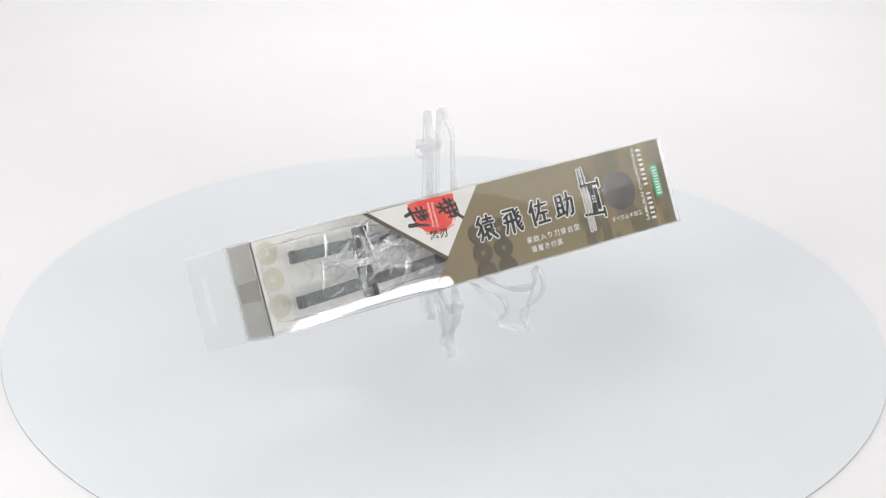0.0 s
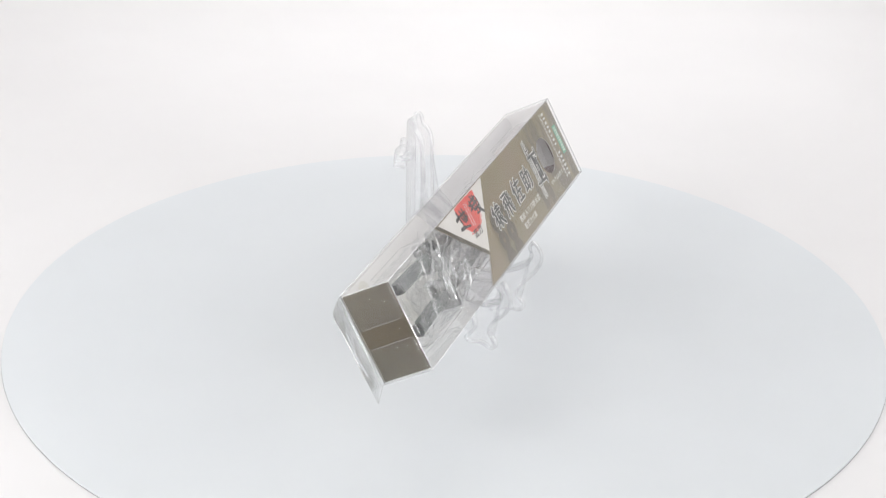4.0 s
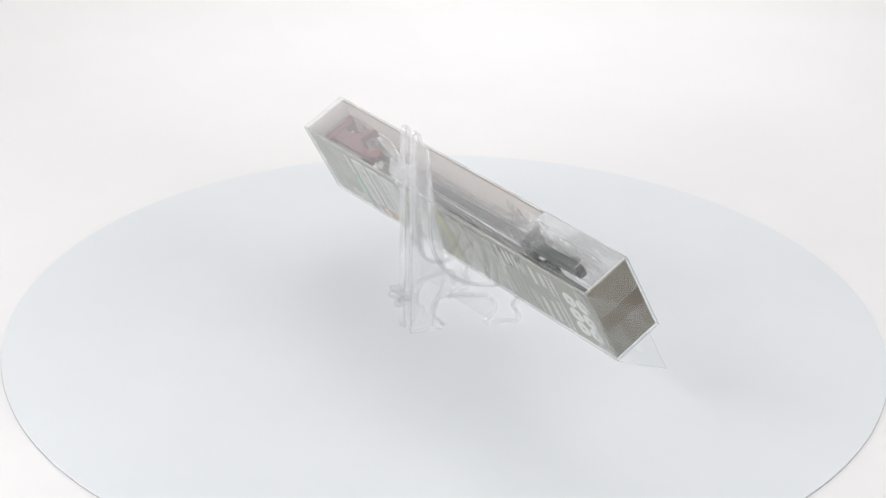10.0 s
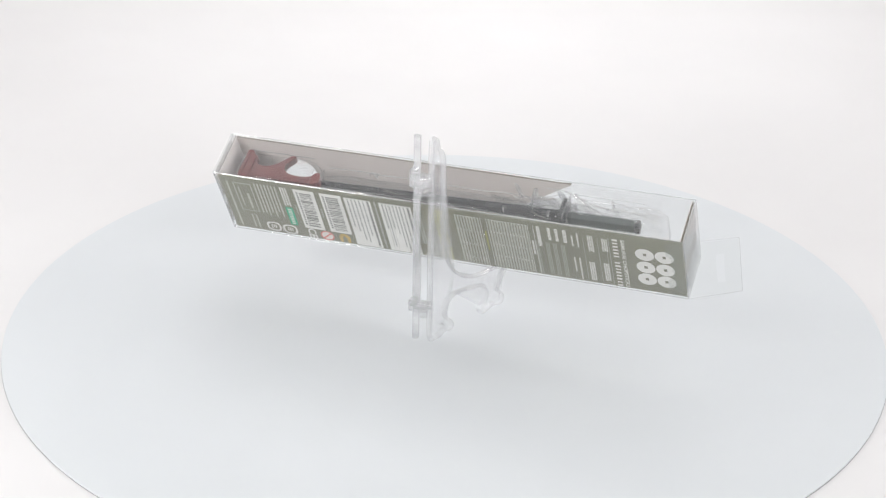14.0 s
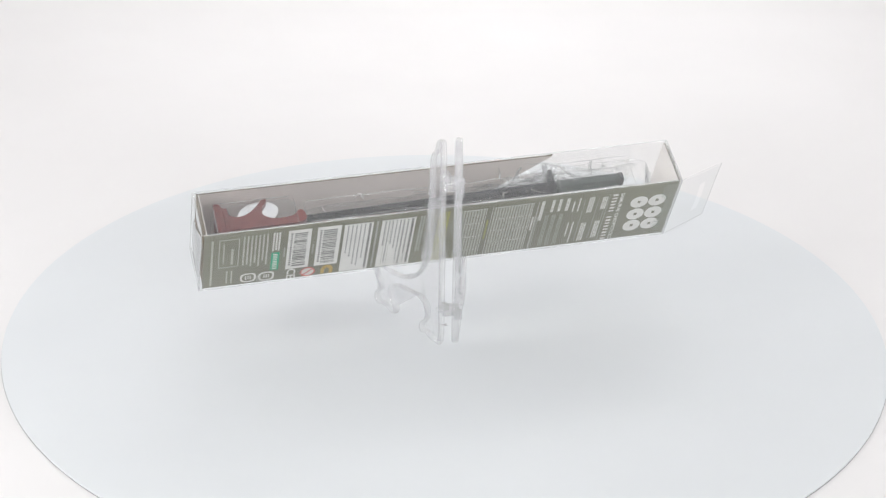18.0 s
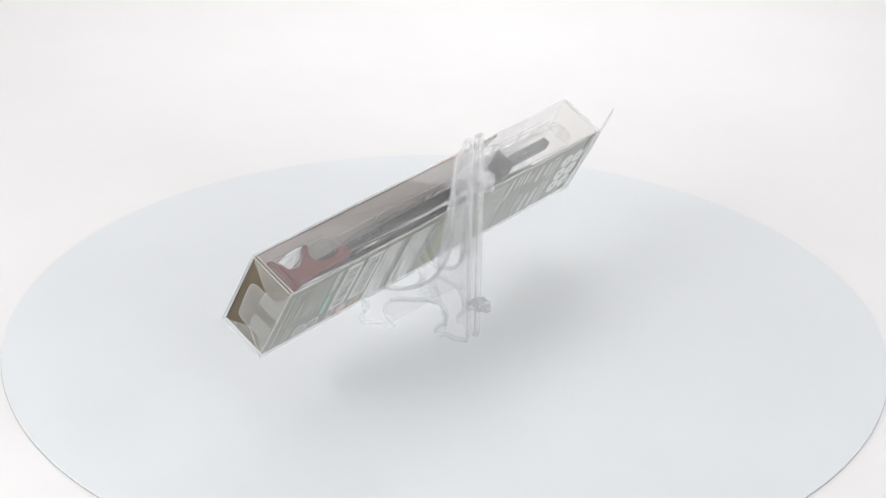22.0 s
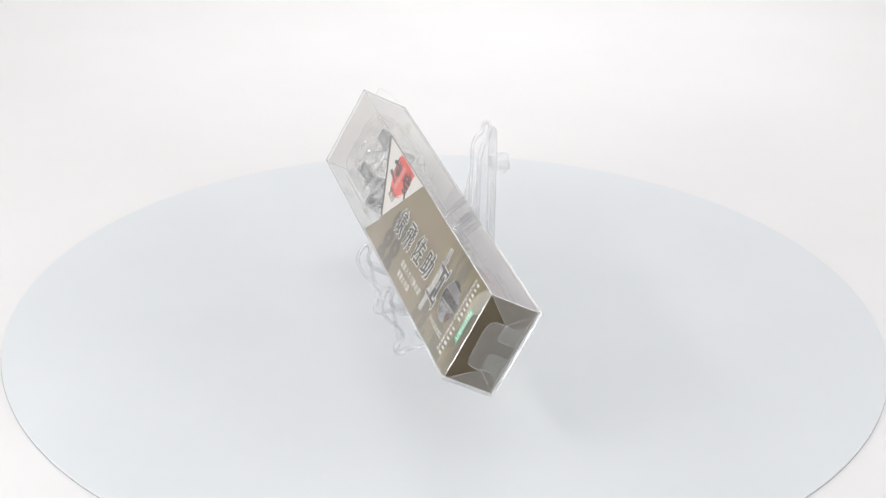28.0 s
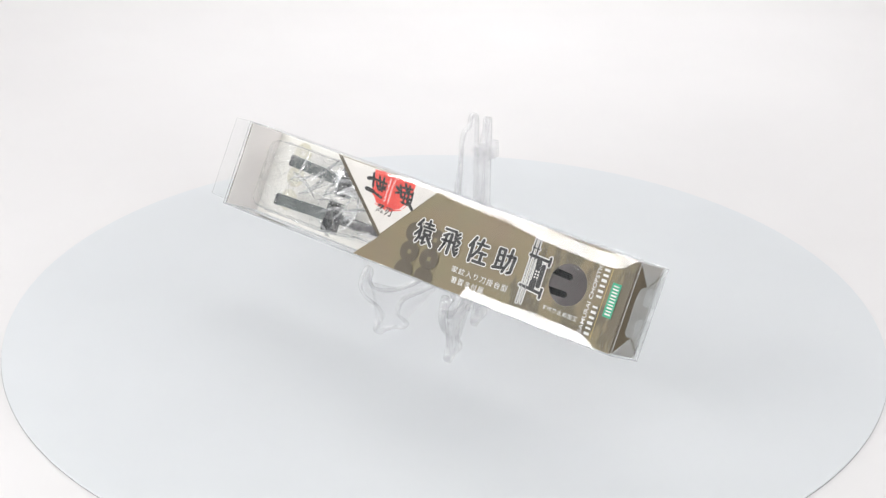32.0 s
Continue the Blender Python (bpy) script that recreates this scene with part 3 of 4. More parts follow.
# crumpled cellophane drawn over the hilts
def cellophane():
    bm = bmesh.new()
    n, k = 130, 60
    rows = []
    for i in range(n + 1):
        x = -0.112 + 0.092 * i / n
        row = []
        for j in range(k + 1):
            v = -1 + 2 * j / k
            q = Vector((x * 70, v * 1.9, 4.0))
            ridge = (1 - abs(noise.noise(q)) * 2.2) ** 3 + 0.6 * (1 - abs(noise.noise(q * 2.3 + Vector((9, 2, 5)))) * 2.2) ** 3
            y = -0.0088 + 0.0060 * abs(v) ** 3 - 0.0021 * ridge + 0.0012 * noise.noise(q * 0.8)
            row.append(bm.verts.new((x, max(y, -0.0122), v * (0.0195 - 0.004 * max(0, (x + 0.055) / 0.035)))))
        rows.append(row)
    for a, b in zip(rows, rows[1:]):
        for j in range(k):
            bm.faces.new((a[j], a[j + 1], b[j + 1], b[j]))
    return part("cellophane", bm, CELLOPHANE, package, "crumpled clear cellophane over the hilts", smooth=True)


film_sheet = cellophane()


# folded ribbons of white haze that paint in the glints of the sharply creased clear film
def crease_glints(name, count, box_min, box_max, length, lean, parent, wide=0.0030, spread=30):
    for _ in range(count):
        p = Vector([random.uniform(a, b) for a, b in zip(box_min, box_max)])
        a = math.radians(random.gauss(lean, spread))
        bend, tilt = random.uniform(-1.1, 1.1), math.radians(random.uniform(-70, 70))
        ln, w = length * random.uniform(0.45, 1.1), wide * random.uniform(0.25, 1.0)
        bm, rows, n = bmesh.new(), [], 14
        for i in range(n + 1):
            d = Vector((math.cos(a), 0, math.sin(a)))
            side = Vector((-d.z * math.cos(tilt), math.sin(tilt), d.x * math.cos(tilt)))
            half = w / 2 * math.sin(math.pi * (0.04 + 0.92 * i / n)) ** 0.7
            crest = Vector((0, -0.25 * half, 0))
            row = [p - side * half, p - side * half * 0.45 + crest, p + side * half * 0.2 + crest * 0.4, p + side * half]
            rows.append([bm.verts.new((min(max(q.x, -0.112), 0.0765), min(max(q.y, -0.0124), 0.0118), min(max(q.z, -0.0205), 0.0205))) for q in row])
            p = p + d * (ln / n)
            a += bend / n
            tilt += random.uniform(-0.10, 0.10)
        for r0, r1 in zip(rows, rows[1:]):
            for j in range(3):
                bm.faces.new((r0[j], r0[j + 1], r1[j + 1], r1[j]))
        part(name, bm, CREASE_GLINT, parent, smooth=True)


random.seed(21)
crease_glints("crease", 20, (-0.100, -0.0108, -0.0170), (-0.045, -0.0090, 0.0150), 0.026, 28, film_sheet, 0.0040)
crease_glints("crease", 26, (-0.066, -0.0114, -0.0160), (-0.034, -0.0094, 0.0100), 0.017, 60, film_sheet, 0.0036, 55)
crease_glints("crease", 12, (-0.104, -0.0110, -0.0020), (-0.060, -0.0100, 0.0040), 0.022, 20, film_sheet, 0.0012, 25)
# Short white sparkles put along the tray, over blades and hilts.
crease_glints("crease", 16, (-0.060, -0.0060, 0.0150), (0.070, 0.0080, 0.0164), 0.009, 80, tray_sheet, 0.0014, 30)
crease_glints("crease", 8, (-0.060, 0.0040, 0.0120), (0.060, 0.0064, 0.0164), 0.022, 5, tray_sheet, 0.0014, 10)
crease_glints("crease", 8, (-0.112, -0.0080, 0.0180), (-0.060, 0.0080, 0.0195), 0.008, 90, tray_sheet, 0.0014)

# ---- print on the front card ----
LIFT = 0.00004
INK = 0.00004


def capsule(a, b, w, n=5):
    """A stroke with round ends from a to b."""
    ax, ay, bx, by = *a, *b
    t = math.atan2(by - ay, bx - ax)
    out = [(ax + w / 2 * math.cos(t + math.pi / 2 + math.pi * i / n), ay + w / 2 * math.sin(t + math.pi / 2 + math.pi * i / n)) for i in range(n + 1)]
    return out + [(bx + w / 2 * math.cos(t - math.pi / 2 + math.pi * i / n), by + w / 2 * math.sin(t - math.pi / 2 + math.pi * i / n)) for i in range(n + 1)]


def strokes(rows, grow, m):
    """Flat strokes (u0, v0, u1, v1, width), each widened by grow, in one mesh."""
    bm = bmesh.new()
    for u0, v0, u1, v1, w in rows:
        bm.faces.new([bm.verts.new((x, y, 0)) for x, y in capsule((u0, v0), (u1, v1), w + grow)])
    bm.transform(m)
    return bm


part("white_panel", plate([[(-61.0, 22.9), (6.0, 23.2), (-21.6, -8.6)]], INK, front(LIFT)), CREAM, front_card, "cream white triangle with a red emblem")
part("dark_band", plate([[(-64.4, 23.3), (-61.4, 23.3), (-21.4, -9.4), (-22.3, -10.5)]], INK, front(LIFT)), BROWN_DARK, front_card)
random.seed(4)
outline = [(-37.6, 22.6), (-30.0, 22.8), (-20.0, 22.6), (-9.6, 22.3), (-9.8, 16.0), (-11.6, 10.6), (-15.4, 6.6), (-20.0, 4.8), (-25.0, 4.4), (-30.2, 6.2), (-34.4, 9.6), (-36.8, 14.6), (-37.4, 19.0)]
blob = []
for a, b in zip(outline, outline[1:] + outline[:1]):
    for k in range(4):
        blob.append((a[0] + (b[0] - a[0]) * k / 4 + random.uniform(-0.25, 0.25), a[1] + (b[1] - a[1]) * k / 4 + random.uniform(-0.2, 0.2)))
part("red_emblem", plate([blob], INK, front(LIFT + 0.00006)), RED_INK, front_card, "red brushed seal with black strokes")
part("red_brush_tail", strokes([(-31, 5.4, -22, 3.9, 0.5), (-20.5, 4.2, -13.6, 6.6, 0.6), (-12.6, 7.8, -10.0, 12.0, 0.4)], 0, front(LIFT + 0.00005)), RED_INK, front_card)
LEFT_MARK = [(-39.4, 11.4, -34.5, 11.0, 1.7), (-35, 11, -28.2, 9.3, 0.9), (-40.3, 16.8, -36.5, 17.6, 1.5), (-37.6, 20.2, -35.6, 13.4, 1.0), (-36, 17.4, -27.6, 17.0, 0.8), (-33.4, 19.6, -31.0, 14.6, 0.9), (-33.6, 14.6, -27.2, 13.9, 0.7), (-30.2, 19.4, -29.2, 12.6, 1.0), (-31.2, 12.6, -27.6, 15.4, 0.8), (-34.2, 16.2, -32, 13, 0.6)]
RIGHT_MARK = [(-21, 17.6, -17, 15.4, 1.0), (-18.8, 18.8, -16.4, 13.6, 1.1), (-20.4, 14.4, -17.6, 15.2, 0.8), (-15.8, 20.6, -13.4, 16.4, 1.0), (-17, 18.2, -10.6, 18.8, 0.7), (-16.6, 15.8, -9.4, 16.4, 0.8), (-12.8, 20, -11.2, 11.6, 1.0), (-16.2, 13.2, -9.2, 13.6, 0.9), (-14.4, 16, -13.8, 10.6, 0.8), (-11.4, 12.4, -7.2, 9.0, 1.3), (-9.6, 17.4, -9.0, 12.0, 0.7), (-15.2, 10.8, -10.8, 10.4, 0.6)]
for rows in (LEFT_MARK, RIGHT_MARK):
    part("brush_mark", strokes(rows, 0.45, front(LIFT + 0.00014)), BLACK_INK, front_card)


def up_text(name, body, u, v, size, mat, width=None, lift=LIFT):
    """Lettering on the front card that reads upwards."""
    m = Matrix(((0, -1, 0, u * MM), (0, 0, -1, -DEEP / 2 - lift), (1, 0, 0, v * MM), (0, 0, 0, 1)))
    return part(name, letters(body, size * MM, m, INK / 2, width=width and width * MM, bold=0.006), mat, front_card)


def row_text(name, body, u, v, size, mat, width=None, lift=LIFT, bold=0.008, spacing=1.0):
    m = Matrix(((1, 0, 0, u * MM), (0, 0, -1, -DEEP / 2 - lift), (0, 1, 0, v * MM), (0, 0, 0, 1)))
    return part(name, letters(body, size * MM, m, INK / 2, width=width and width * MM, bold=bold, spacing=spacing), mat, front_card)


up_text("lettering", "SAMURAI", -25.6, 14.2, 1.7, WHITE_INK, 12.6, LIFT + 0.0002)
up_text("lettering", "CHOPSTICKS", -23.1, 13.9, 1.7, WHITE_INK, 13.0, LIFT + 0.0002)
row_text("lettering", "\u5fcd", -26.6, 3.4, 5.2, BLACK_INK, lift=LIFT + 0.00016, bold=0.02)
row_text("lettering", "\u5203", -20.6, 3.4, 5.2, BLACK_INK, lift=LIFT + 0.00016, bold=0.02)
row_text("lettering", "TM", -7.6, 21.2, 1.5, BLACK_INK)

# faint coins with square holes
for u in (-0.2, 13.0):
    for v in (-1.6, -11.9, -22.0):
        disc = [(a, max(b, -23.2)) for a, b in ring(u, v, 5.9, 5.6, 36)]
        holes = [rect(u - 1.2, v - 1.2, u + 1.2, v + 1.2)] if v > -20 else []
        part("coin_print", plate([disc] + holes, INK, front(LIFT)), BROWN_DARK, front_card)

# four large signs as plain bars with a white outline
SIGNS = (
    [(-3.0, 6.0, -5.6, 2.6, 1.2), (-4.6, 4.0, -3.0, 1.4, 1.3), (-3.0, 1.4, -2.8, -3.2, 1.5), (-2.8, -3.2, -4.4, -5.8, 1.2), (-3.2, 0.4, -6.0, -2.6, 1.2), (-1.0, 4.5, 4.8, 4.7, 0.9), (1.9, 6.4, 1.9, 3.0, 1.3), (-1.6, 2.7, 6.0, 2.9, 0.9), (-0.2, 1.2, -0.2, -0.8, 1.2), (4.0, 1.2, 4.0, -0.8, 1.2), (-0.2, 1.2, 4.0, 1.3, 0.8), (-0.2, -0.9, 4.0, -0.8, 0.8), (1.4, -1.2, -1.6, -3.8, 1.1), (0.4, -2.6, 0.4, -5.8, 1.4), (0.6, -5.8, 2.2, -4.8, 0.9), (2.0, -1.4, 6.4, -5.8, 1.5), (5.0, -1.8, 3.4, -3.2, 0.9)],
    [(-5.4, 5.6, 2.0, 5.7, 1.0), (2.0, 5.6, 2.6, 2.2, 1.4), (2.6, 2.2, 6.0, 0.8, 1.3), (4.9, 5.4, 3.4, 4.2, 0.9), (5.6, 3.6, 4.0, 2.8, 0.9), (-2.2, 3.6, -5.4, 2.0, 1.0), (-5.8, -0.3, 1.8, -0.1, 1.0), (-3.5, 2.2, -3.7, -2.0, 1.4), (-3.7, -2.0, -5.4, -6.0, 1.2), (-0.3, 3.6, -0.3, -6.2, 1.6), (2.6, 0.6, 3.2, -3.4, 1.4), (3.2, -3.4, 5.2, -5.8, 1.4), (5.2, -5.8, 6.2, -4.2, 1.0), (5.6, -0.4, 4.2, -1.6, 0.9), (6.0, -2.4, 4.8, -3.2, 0.9)],
    [(-3.2, 6.2, -6.2, 1.2, 1.4), (-4.2, 2.8, -4.2, -6.2, 1.6), (-1.8, 3.6, 6.0, 3.8, 1.0), (1.6, 6.2, 0.2, 0.8, 1.5), (0.2, 0.8, -2.8, -3.6, 1.2), (0.4, -0.7, 5.6, -0.6, 1.0), (2.9, -0.6, 2.9, -5.2, 1.5), (-1.4, -5.6, 6.4, -5.4, 1.2)],
    [(-5.0, 5.0, -5.0, -4.2, 1.4), (-1.4, 5.0, -1.4, -4.0, 1.4), (-5.0, 5.1, -1.4, 5.1, 1.0), (-5.0, 2.0, -1.4, 2.0, 0.9), (-5.0, -1.0, -1.4, -1.0, 0.9), (-6.4, -5.0, 0.2, -3.8, 1.3), (0.6, 2.7, 5.8, 2.9, 1.1), (5.8, 2.8, 5.2, -4.6, 1.6), (5.2, -4.8, 3.4, -5.6, 1.2), (3.0, 6.2, 2.6, 0.2, 1.5), (2.6, 0.2, 0.2, -5.8, 1.3)])
for i, rows in enumerate(SIGNS):
    u, v = (5.2, 22.4, 40.1, 57.2)[i], (0.3, 0.5, 1.0, 1.2)[i]
    moved = [(a * 0.93 + u, b + v, c * 0.93 + u, d + v, w) for a, b, c, d, w in rows]
    part("sign_outline", strokes(moved, 1.55, front(LIFT + 0.00006)), WHITE_INK, front_card)
    part("sign_bars", strokes(moved, 0.28, front(LIFT + 0.00016)), BLACK_INK, front_card)

row_text("lettering", "\u5bb6\u7d0b\u5165\u308a\u5200\u639b\u53f0\u578b", 46.0, -12.2, 3.7, WHITE_INK, 35.4, spacing=1.22)
row_text("lettering", "\u7bb8\u7f6e\u304d\u4ed8\u5c5e", 40.3, -17.4, 3.7, WHITE_INK, 20.6, spacing=1.22)
row_text("lettering", "\u3059\u3079\u308a\u6b62\u3081\u52a0\u5de5", 96.6, -13.6, 2.9, WHITE_INK, 21.0, spacing=1.15)

# drawing of a sword rack with two swords
RACK = [(71.2, -16.0, 71.0, 17.4, 0.8), (73.6, -15.6, 73.4, 17.8, 0.8), (70.2, 8.6, 82.6, 8.2, 1.5), (69.8, -7.2, 82.8, -8.0, 1.5), (82.4, 10.2, 82.4, 6.4, 1.5), (82.8, -5.8, 82.8, -10.2, 1.5), (76.8, 6.6, 77.0, -6.2, 3.0), (79.8, 5.0, 80.0, -4.8, 2.6), (75.4, 7.4, 75.6, 4.6, 1.0), (75.4, -3.6, 75.4, -6.6, 1.0), (70.4, 12.6, 74.4, 12.4, 0.7)]
part("rack_outline", strokes(RACK, 1.3, front(LIFT + 0.00006)), WHITE_INK, front_card)
part("rack_drawing", strokes(RACK, 0, front(LIFT + 0.00016)), BLACK_INK, front_card)
part("sword_shine", strokes([(71.2, -15.4, 71.1, 6.4, 0.34), (73.6, -15.0, 73.5, 6.4, 0.34)], 0, front(LIFT + 0.00024)), WHITE_INK, front_card)
part("crest_dots", strokes([(77.4 + a, 0.3 + b, 77.4 + a, 0.32 + b, 1.1) for a in (-0.75, 0.75) for b in (-1.5, 0, 1.5)], 0, front(LIFT + 0.00026)), CREAM, front_card)

up_text("lettering", "SAMURAI CHOPSTICKS", 110.5, 1.2, 3.1, WHITE_INK, 40.2)


def name_bars(name, u0, u1, v0, v1, count, m, mat, gap_at=(), card=None):
    """A line of lettering as plain upright bars, one for each letter."""
    rows, step = [], (v1 - v0) / count
    for i in range(count):
        if i not in gap_at:
            w = (0.50, 0.38, 0.56, 0.44)[i % 4]
            rows.append((u0, v0 + step * (i + 0.5 - w / 2), u1, v0 + step * (i + 0.5 + w / 2)))
    return part(name, bars_mesh(rows, INK, m), mat, card or front_card)


name_bars("letter_bars", 113.0, 116.0, -19.4, 21.2, 15, front(LIFT), WHITE_INK, (6,))
part("fine_line", bars_mesh([(117.2, -22.4, 117.5, 21.4)], INK, front(LIFT)), GOLD_INK, front_card)
part("green_tag", plate([rect(119.6, -7.4, 124.6, 9.9)], INK, front(LIFT)), GREEN_INK, front_card, "green maker's tag with white bars")
name_bars("letter_bars", 120.6, 123.8, -6.6, 9.2, 10, front(LIFT + 0.0001), WHITE_INK)

# tan coins on the beige lining, seen through the open window
for u in (-108.4,):
    for v in (16.0, 2.4, -11.2):
        part("coin_print", plate([ring(u, v, 6.0, 6.0, 32), rect(u - 1.4, v - 1.4, u + 1.4, v + 1.4)], INK, Matrix(((MM, 0, 0, 0), (0, 0, -1, DEEP / 2 - 0.0012), (0, MM, 0, 0), (0, 0, 0, 1)))), BEIGE_DARK, rear_lining)

# ---- print on the rear card ----
def down_text(name, body, u, v, size, mat, width=None, lift=LIFT):
    """Lettering on the rear card that reads downwards."""
    m = Matrix(((0, -1, 0, u * MM), (0, 0, 1, DEEP / 2 + lift), (-1, 0, 0, v * MM), (0, 0, 0, 1)))
    return part(name, letters(body, size * MM, m, INK / 2, width=width and width * MM), mat, rear_card)


def columns(name, u0, u1, pitch, v0, v1, w, mat, words=(1.2, 5.0), gap=0.55, fill=1.0, lift=LIFT):
    """Lines of print too small to read, as rows of bars along the height."""
    rows, u = [], u0
    n = max(1, int(round(abs(u1 - u0) / pitch)))
    for i in range(n):
        u = u0 + (u1 - u0) * (i + 0.5) / n
        v, end = v1, v0 + (v1 - v0) * random.uniform(0, 1 - fill) if fill < 1 else v0
        while v > end + 0.6:
            k = min(random.uniform(*words), v - end)
            rows.append((u - w / 2, v - k, u + w / 2, v))
            v -= k + gap
    return part(name, bars_mesh(rows, INK, rear(lift)), mat, rear_card)


random.seed(9)
for u in (-108.8, -119.2):
    for v in (8.3, -2.4, -12.6):
        part("coin_print", plate([ring(u, v, 5.0, 4.9, 36), rect(u - 0.9, v - 1.1, u + 0.9, v + 1.1)], INK, rear(LIFT)), WHITE_INK, rear_card, "white coin with a square hole")
down_text("lettering", "SAMURAI CHOPSTICKS", -97.6, -2.2, 3.0, WHITE_INK, 40.6)
name_bars("letter_bars", -92.2, -95.0, -23.0, 18.4, 15, rear(LIFT), WHITE_INK, (8,), card=rear_card)
part("fine_line", bars_mesh([(-90.4, -22.5, -90.1, 18.5)], INK, rear(LIFT)), GREY_INK, rear_card)
for u, a, b, w in ((-88.0, 5.5, 16.5, 3.2), (-80.4, 4.0, 17.5, 3.2), (-87.4, -19.5, -4.5, 3.2), (-79.6, -21.0, -5.0, 3.2), (-73.6, 6.0, 18.0, 1.2), (-70.6, 6.4, 15.4, 1.0), (-73.2, -21.5, -3.0, 1.0), (-70.4, -16.0, -3.0, 1.0)):
    columns("printed_text", u - w / 2, u + w / 2, 1.15, a, b, 0.85, WHITE_INK, (0.5, 1.2), 0.25)
for u, v in ((-84.4, -20), (-76.6, -20.5), (-89.0, -20)):
    part("fine_line", bars_mesh([(u, v, u + 0.22, 16.0)], INK, rear(LIFT)), GREY_INK, rear_card)
for u, w in ((-66.8, 2.0), (-62.4, 1.7), (-58.4, 1.7), (-52.6, 2.0)):
    columns("printed_text", u - w / 2, u + w / 2, 2.0, 8.0 if u < -53 else 1.6, 19.0, w * 0.95, WHITE_INK, (0.7, 1.3), 0.22)
    columns("printed_text", u + w / 2 - 0.2, u + w / 2 + 2.2, 0.9, -21.5, 6.0, 0.34, GREY_INK, (2.0, 9.0), 0.3)
columns("printed_text", -46.8, -25.2, 1.5, -22.2, 18.6, 1.0, GREY_LIGHT, (0.4, 1.1), 0.26)
columns("printed_text", -46.8, -25.2, 1.75, -22.2, 18.6, 0.7, WHITE_INK, (0.5, 0.8), 9.5, lift=LIFT + 0.0001)
columns("printed_text", -49.2, -48.0, 1.2, -6.0, 6.0, 1.0, WHITE_INK, (0.8, 1.4), 0.25)
columns("printed_text", -23.4, -22.2, 1.2, -9.0, 8.0, 0.9, YELLOW_INK, (0.8, 1.4), 0.25)
for u in (-50.2, -47.2, -24.6, -21.2):
    part("fine_line", bars_mesh([(u, -22.6, u + 0.25, 18.8)], INK, rear(LIFT)), WHITE_INK, rear_card)
columns("printed_text", -20.6, -6.4, 1.5, -22.2, 18.6, 1.0, GREY_LIGHT, (0.4, 1.1), 0.26)
columns("printed_text", -20.6, -6.4, 1.75, -22.2, 18.6, 0.7, WHITE_INK, (0.5, 0.8), 11.0, lift=LIFT + 0.0001)
columns("printed_text", -0.8, 5.4, 1.55, -22.6, 19.6, 1.15, YELLOW_INK, (0.6, 1.5), 0.3)
columns("printed_text", 7.8, 9.2, 1.4, -22.0, 8.0, 0.7, GREY_INK, (1.0, 3.0), 0.3)
columns("printed_text", 12.6, 15.4, 1.5, -12.0, 18.6, 1.0, GREY_INK, (1.2, 2.4), 0.35)
columns("printed_text", 37.4, 39.2, 1.8, -22.0, 18.6, 1.1, GREY_INK, (1.0, 2.6), 0.3)
for a, b in ((17.6, 36.0), (40.6, 56.0)):
    part("white_panel", plate([rect(a, -22.4, b, 18.6)], INK, rear(LIFT)), WHITE_INK, rear_card, "white printed panel of small grey lines")
    columns("printed_text", a + 3.2, b - 1.0, 2.1, -21.2, 17.6, 0.7, GREY_MID, (0.5, 1.2), 0.6, 0.5, lift=LIFT + 0.0001)
    columns("printed_text", a + 0.8, a + 2.6, 1.8, -21.6, 17.9, 1.25, GREY_DARK, (0.8, 1.4), 0.3, lift=LIFT + 0.0001)
for u in (21.4, 24.2, 30.6, 33.2):
    part("fine_line", bars_mesh([(u, -21.0, u + 0.2, 17.6)], INK, rear(LIFT + 0.0001)), GREY_INK, rear_card)
for a, b in ((73.4, 85.6), (57.6, 70.2)):
    part("barcode_panel", plate([rect(a, -14.4, b, 19.2)], INK, rear(LIFT)), WHITE_INK, rear_card, "white barcode panel")
    rows, v = [], 16.6
    while v > -12.4:
        k = random.choice((0.28, 0.28, 0.56, 0.84))
        rows.append((a + 2.0, v - k, b - 3.2, v))
        v -= k + random.choice((0.28, 0.56, 0.56, 0.84))
    part("barcode", bars_mesh(rows, INK, rear(LIFT + 0.0001)), GREY_DARK, rear_card)
    columns("digit_bars", b - 2.6, b - 1.2, 1.4, -12.0, 16.8, 1.1, GREY_DARK, (0.9, 1.1), 0.9, lift=LIFT + 0.0001)
for u in (71.8, 87.0):
    columns("printed_text", u - 0.4, u + 0.4, 0.8, -3.0, 5.0, 0.7, GREY_INK, (0.8, 1.4), 0.25)
down_text("lettering", "CE", 82.4, -18.8, 6.6, WHITE_INK, 8.8)
part("warning_ring", plate([ring(73.2, -18.9, 4.0, 4.0), ring(73.2, -18.9, 3.3, 3.3)], INK, rear(LIFT + 0.0001)), PINK_INK, rear_card, "red prohibition ring")
part("warning_disc", plate([ring(73.2, -18.9, 3.9, 3.9)], INK, rear(LIFT)), CREAM, rear_card)
part("warning_bar", strokes([(75.8, -21.4, 70.6, -16.4, 0.8)], 0, rear(LIFT + 0.00018)), PINK_INK, rear_card)
part("gold_emblem", plate([[(59.8, -22.4), (61.4, -22.4), (61.6, -18.4), (62.8, -17.0), (64.0, -18.4), (64.2, -22.4), (65.8, -22.4), (66.2, -18.0), (64.8, -15.6), (62.8, -14.9), (60.8, -15.6), (59.4, -18.0)]], INK, rear(LIFT)), GOLD_INK, rear_card, "ochre arch-shaped emblem")
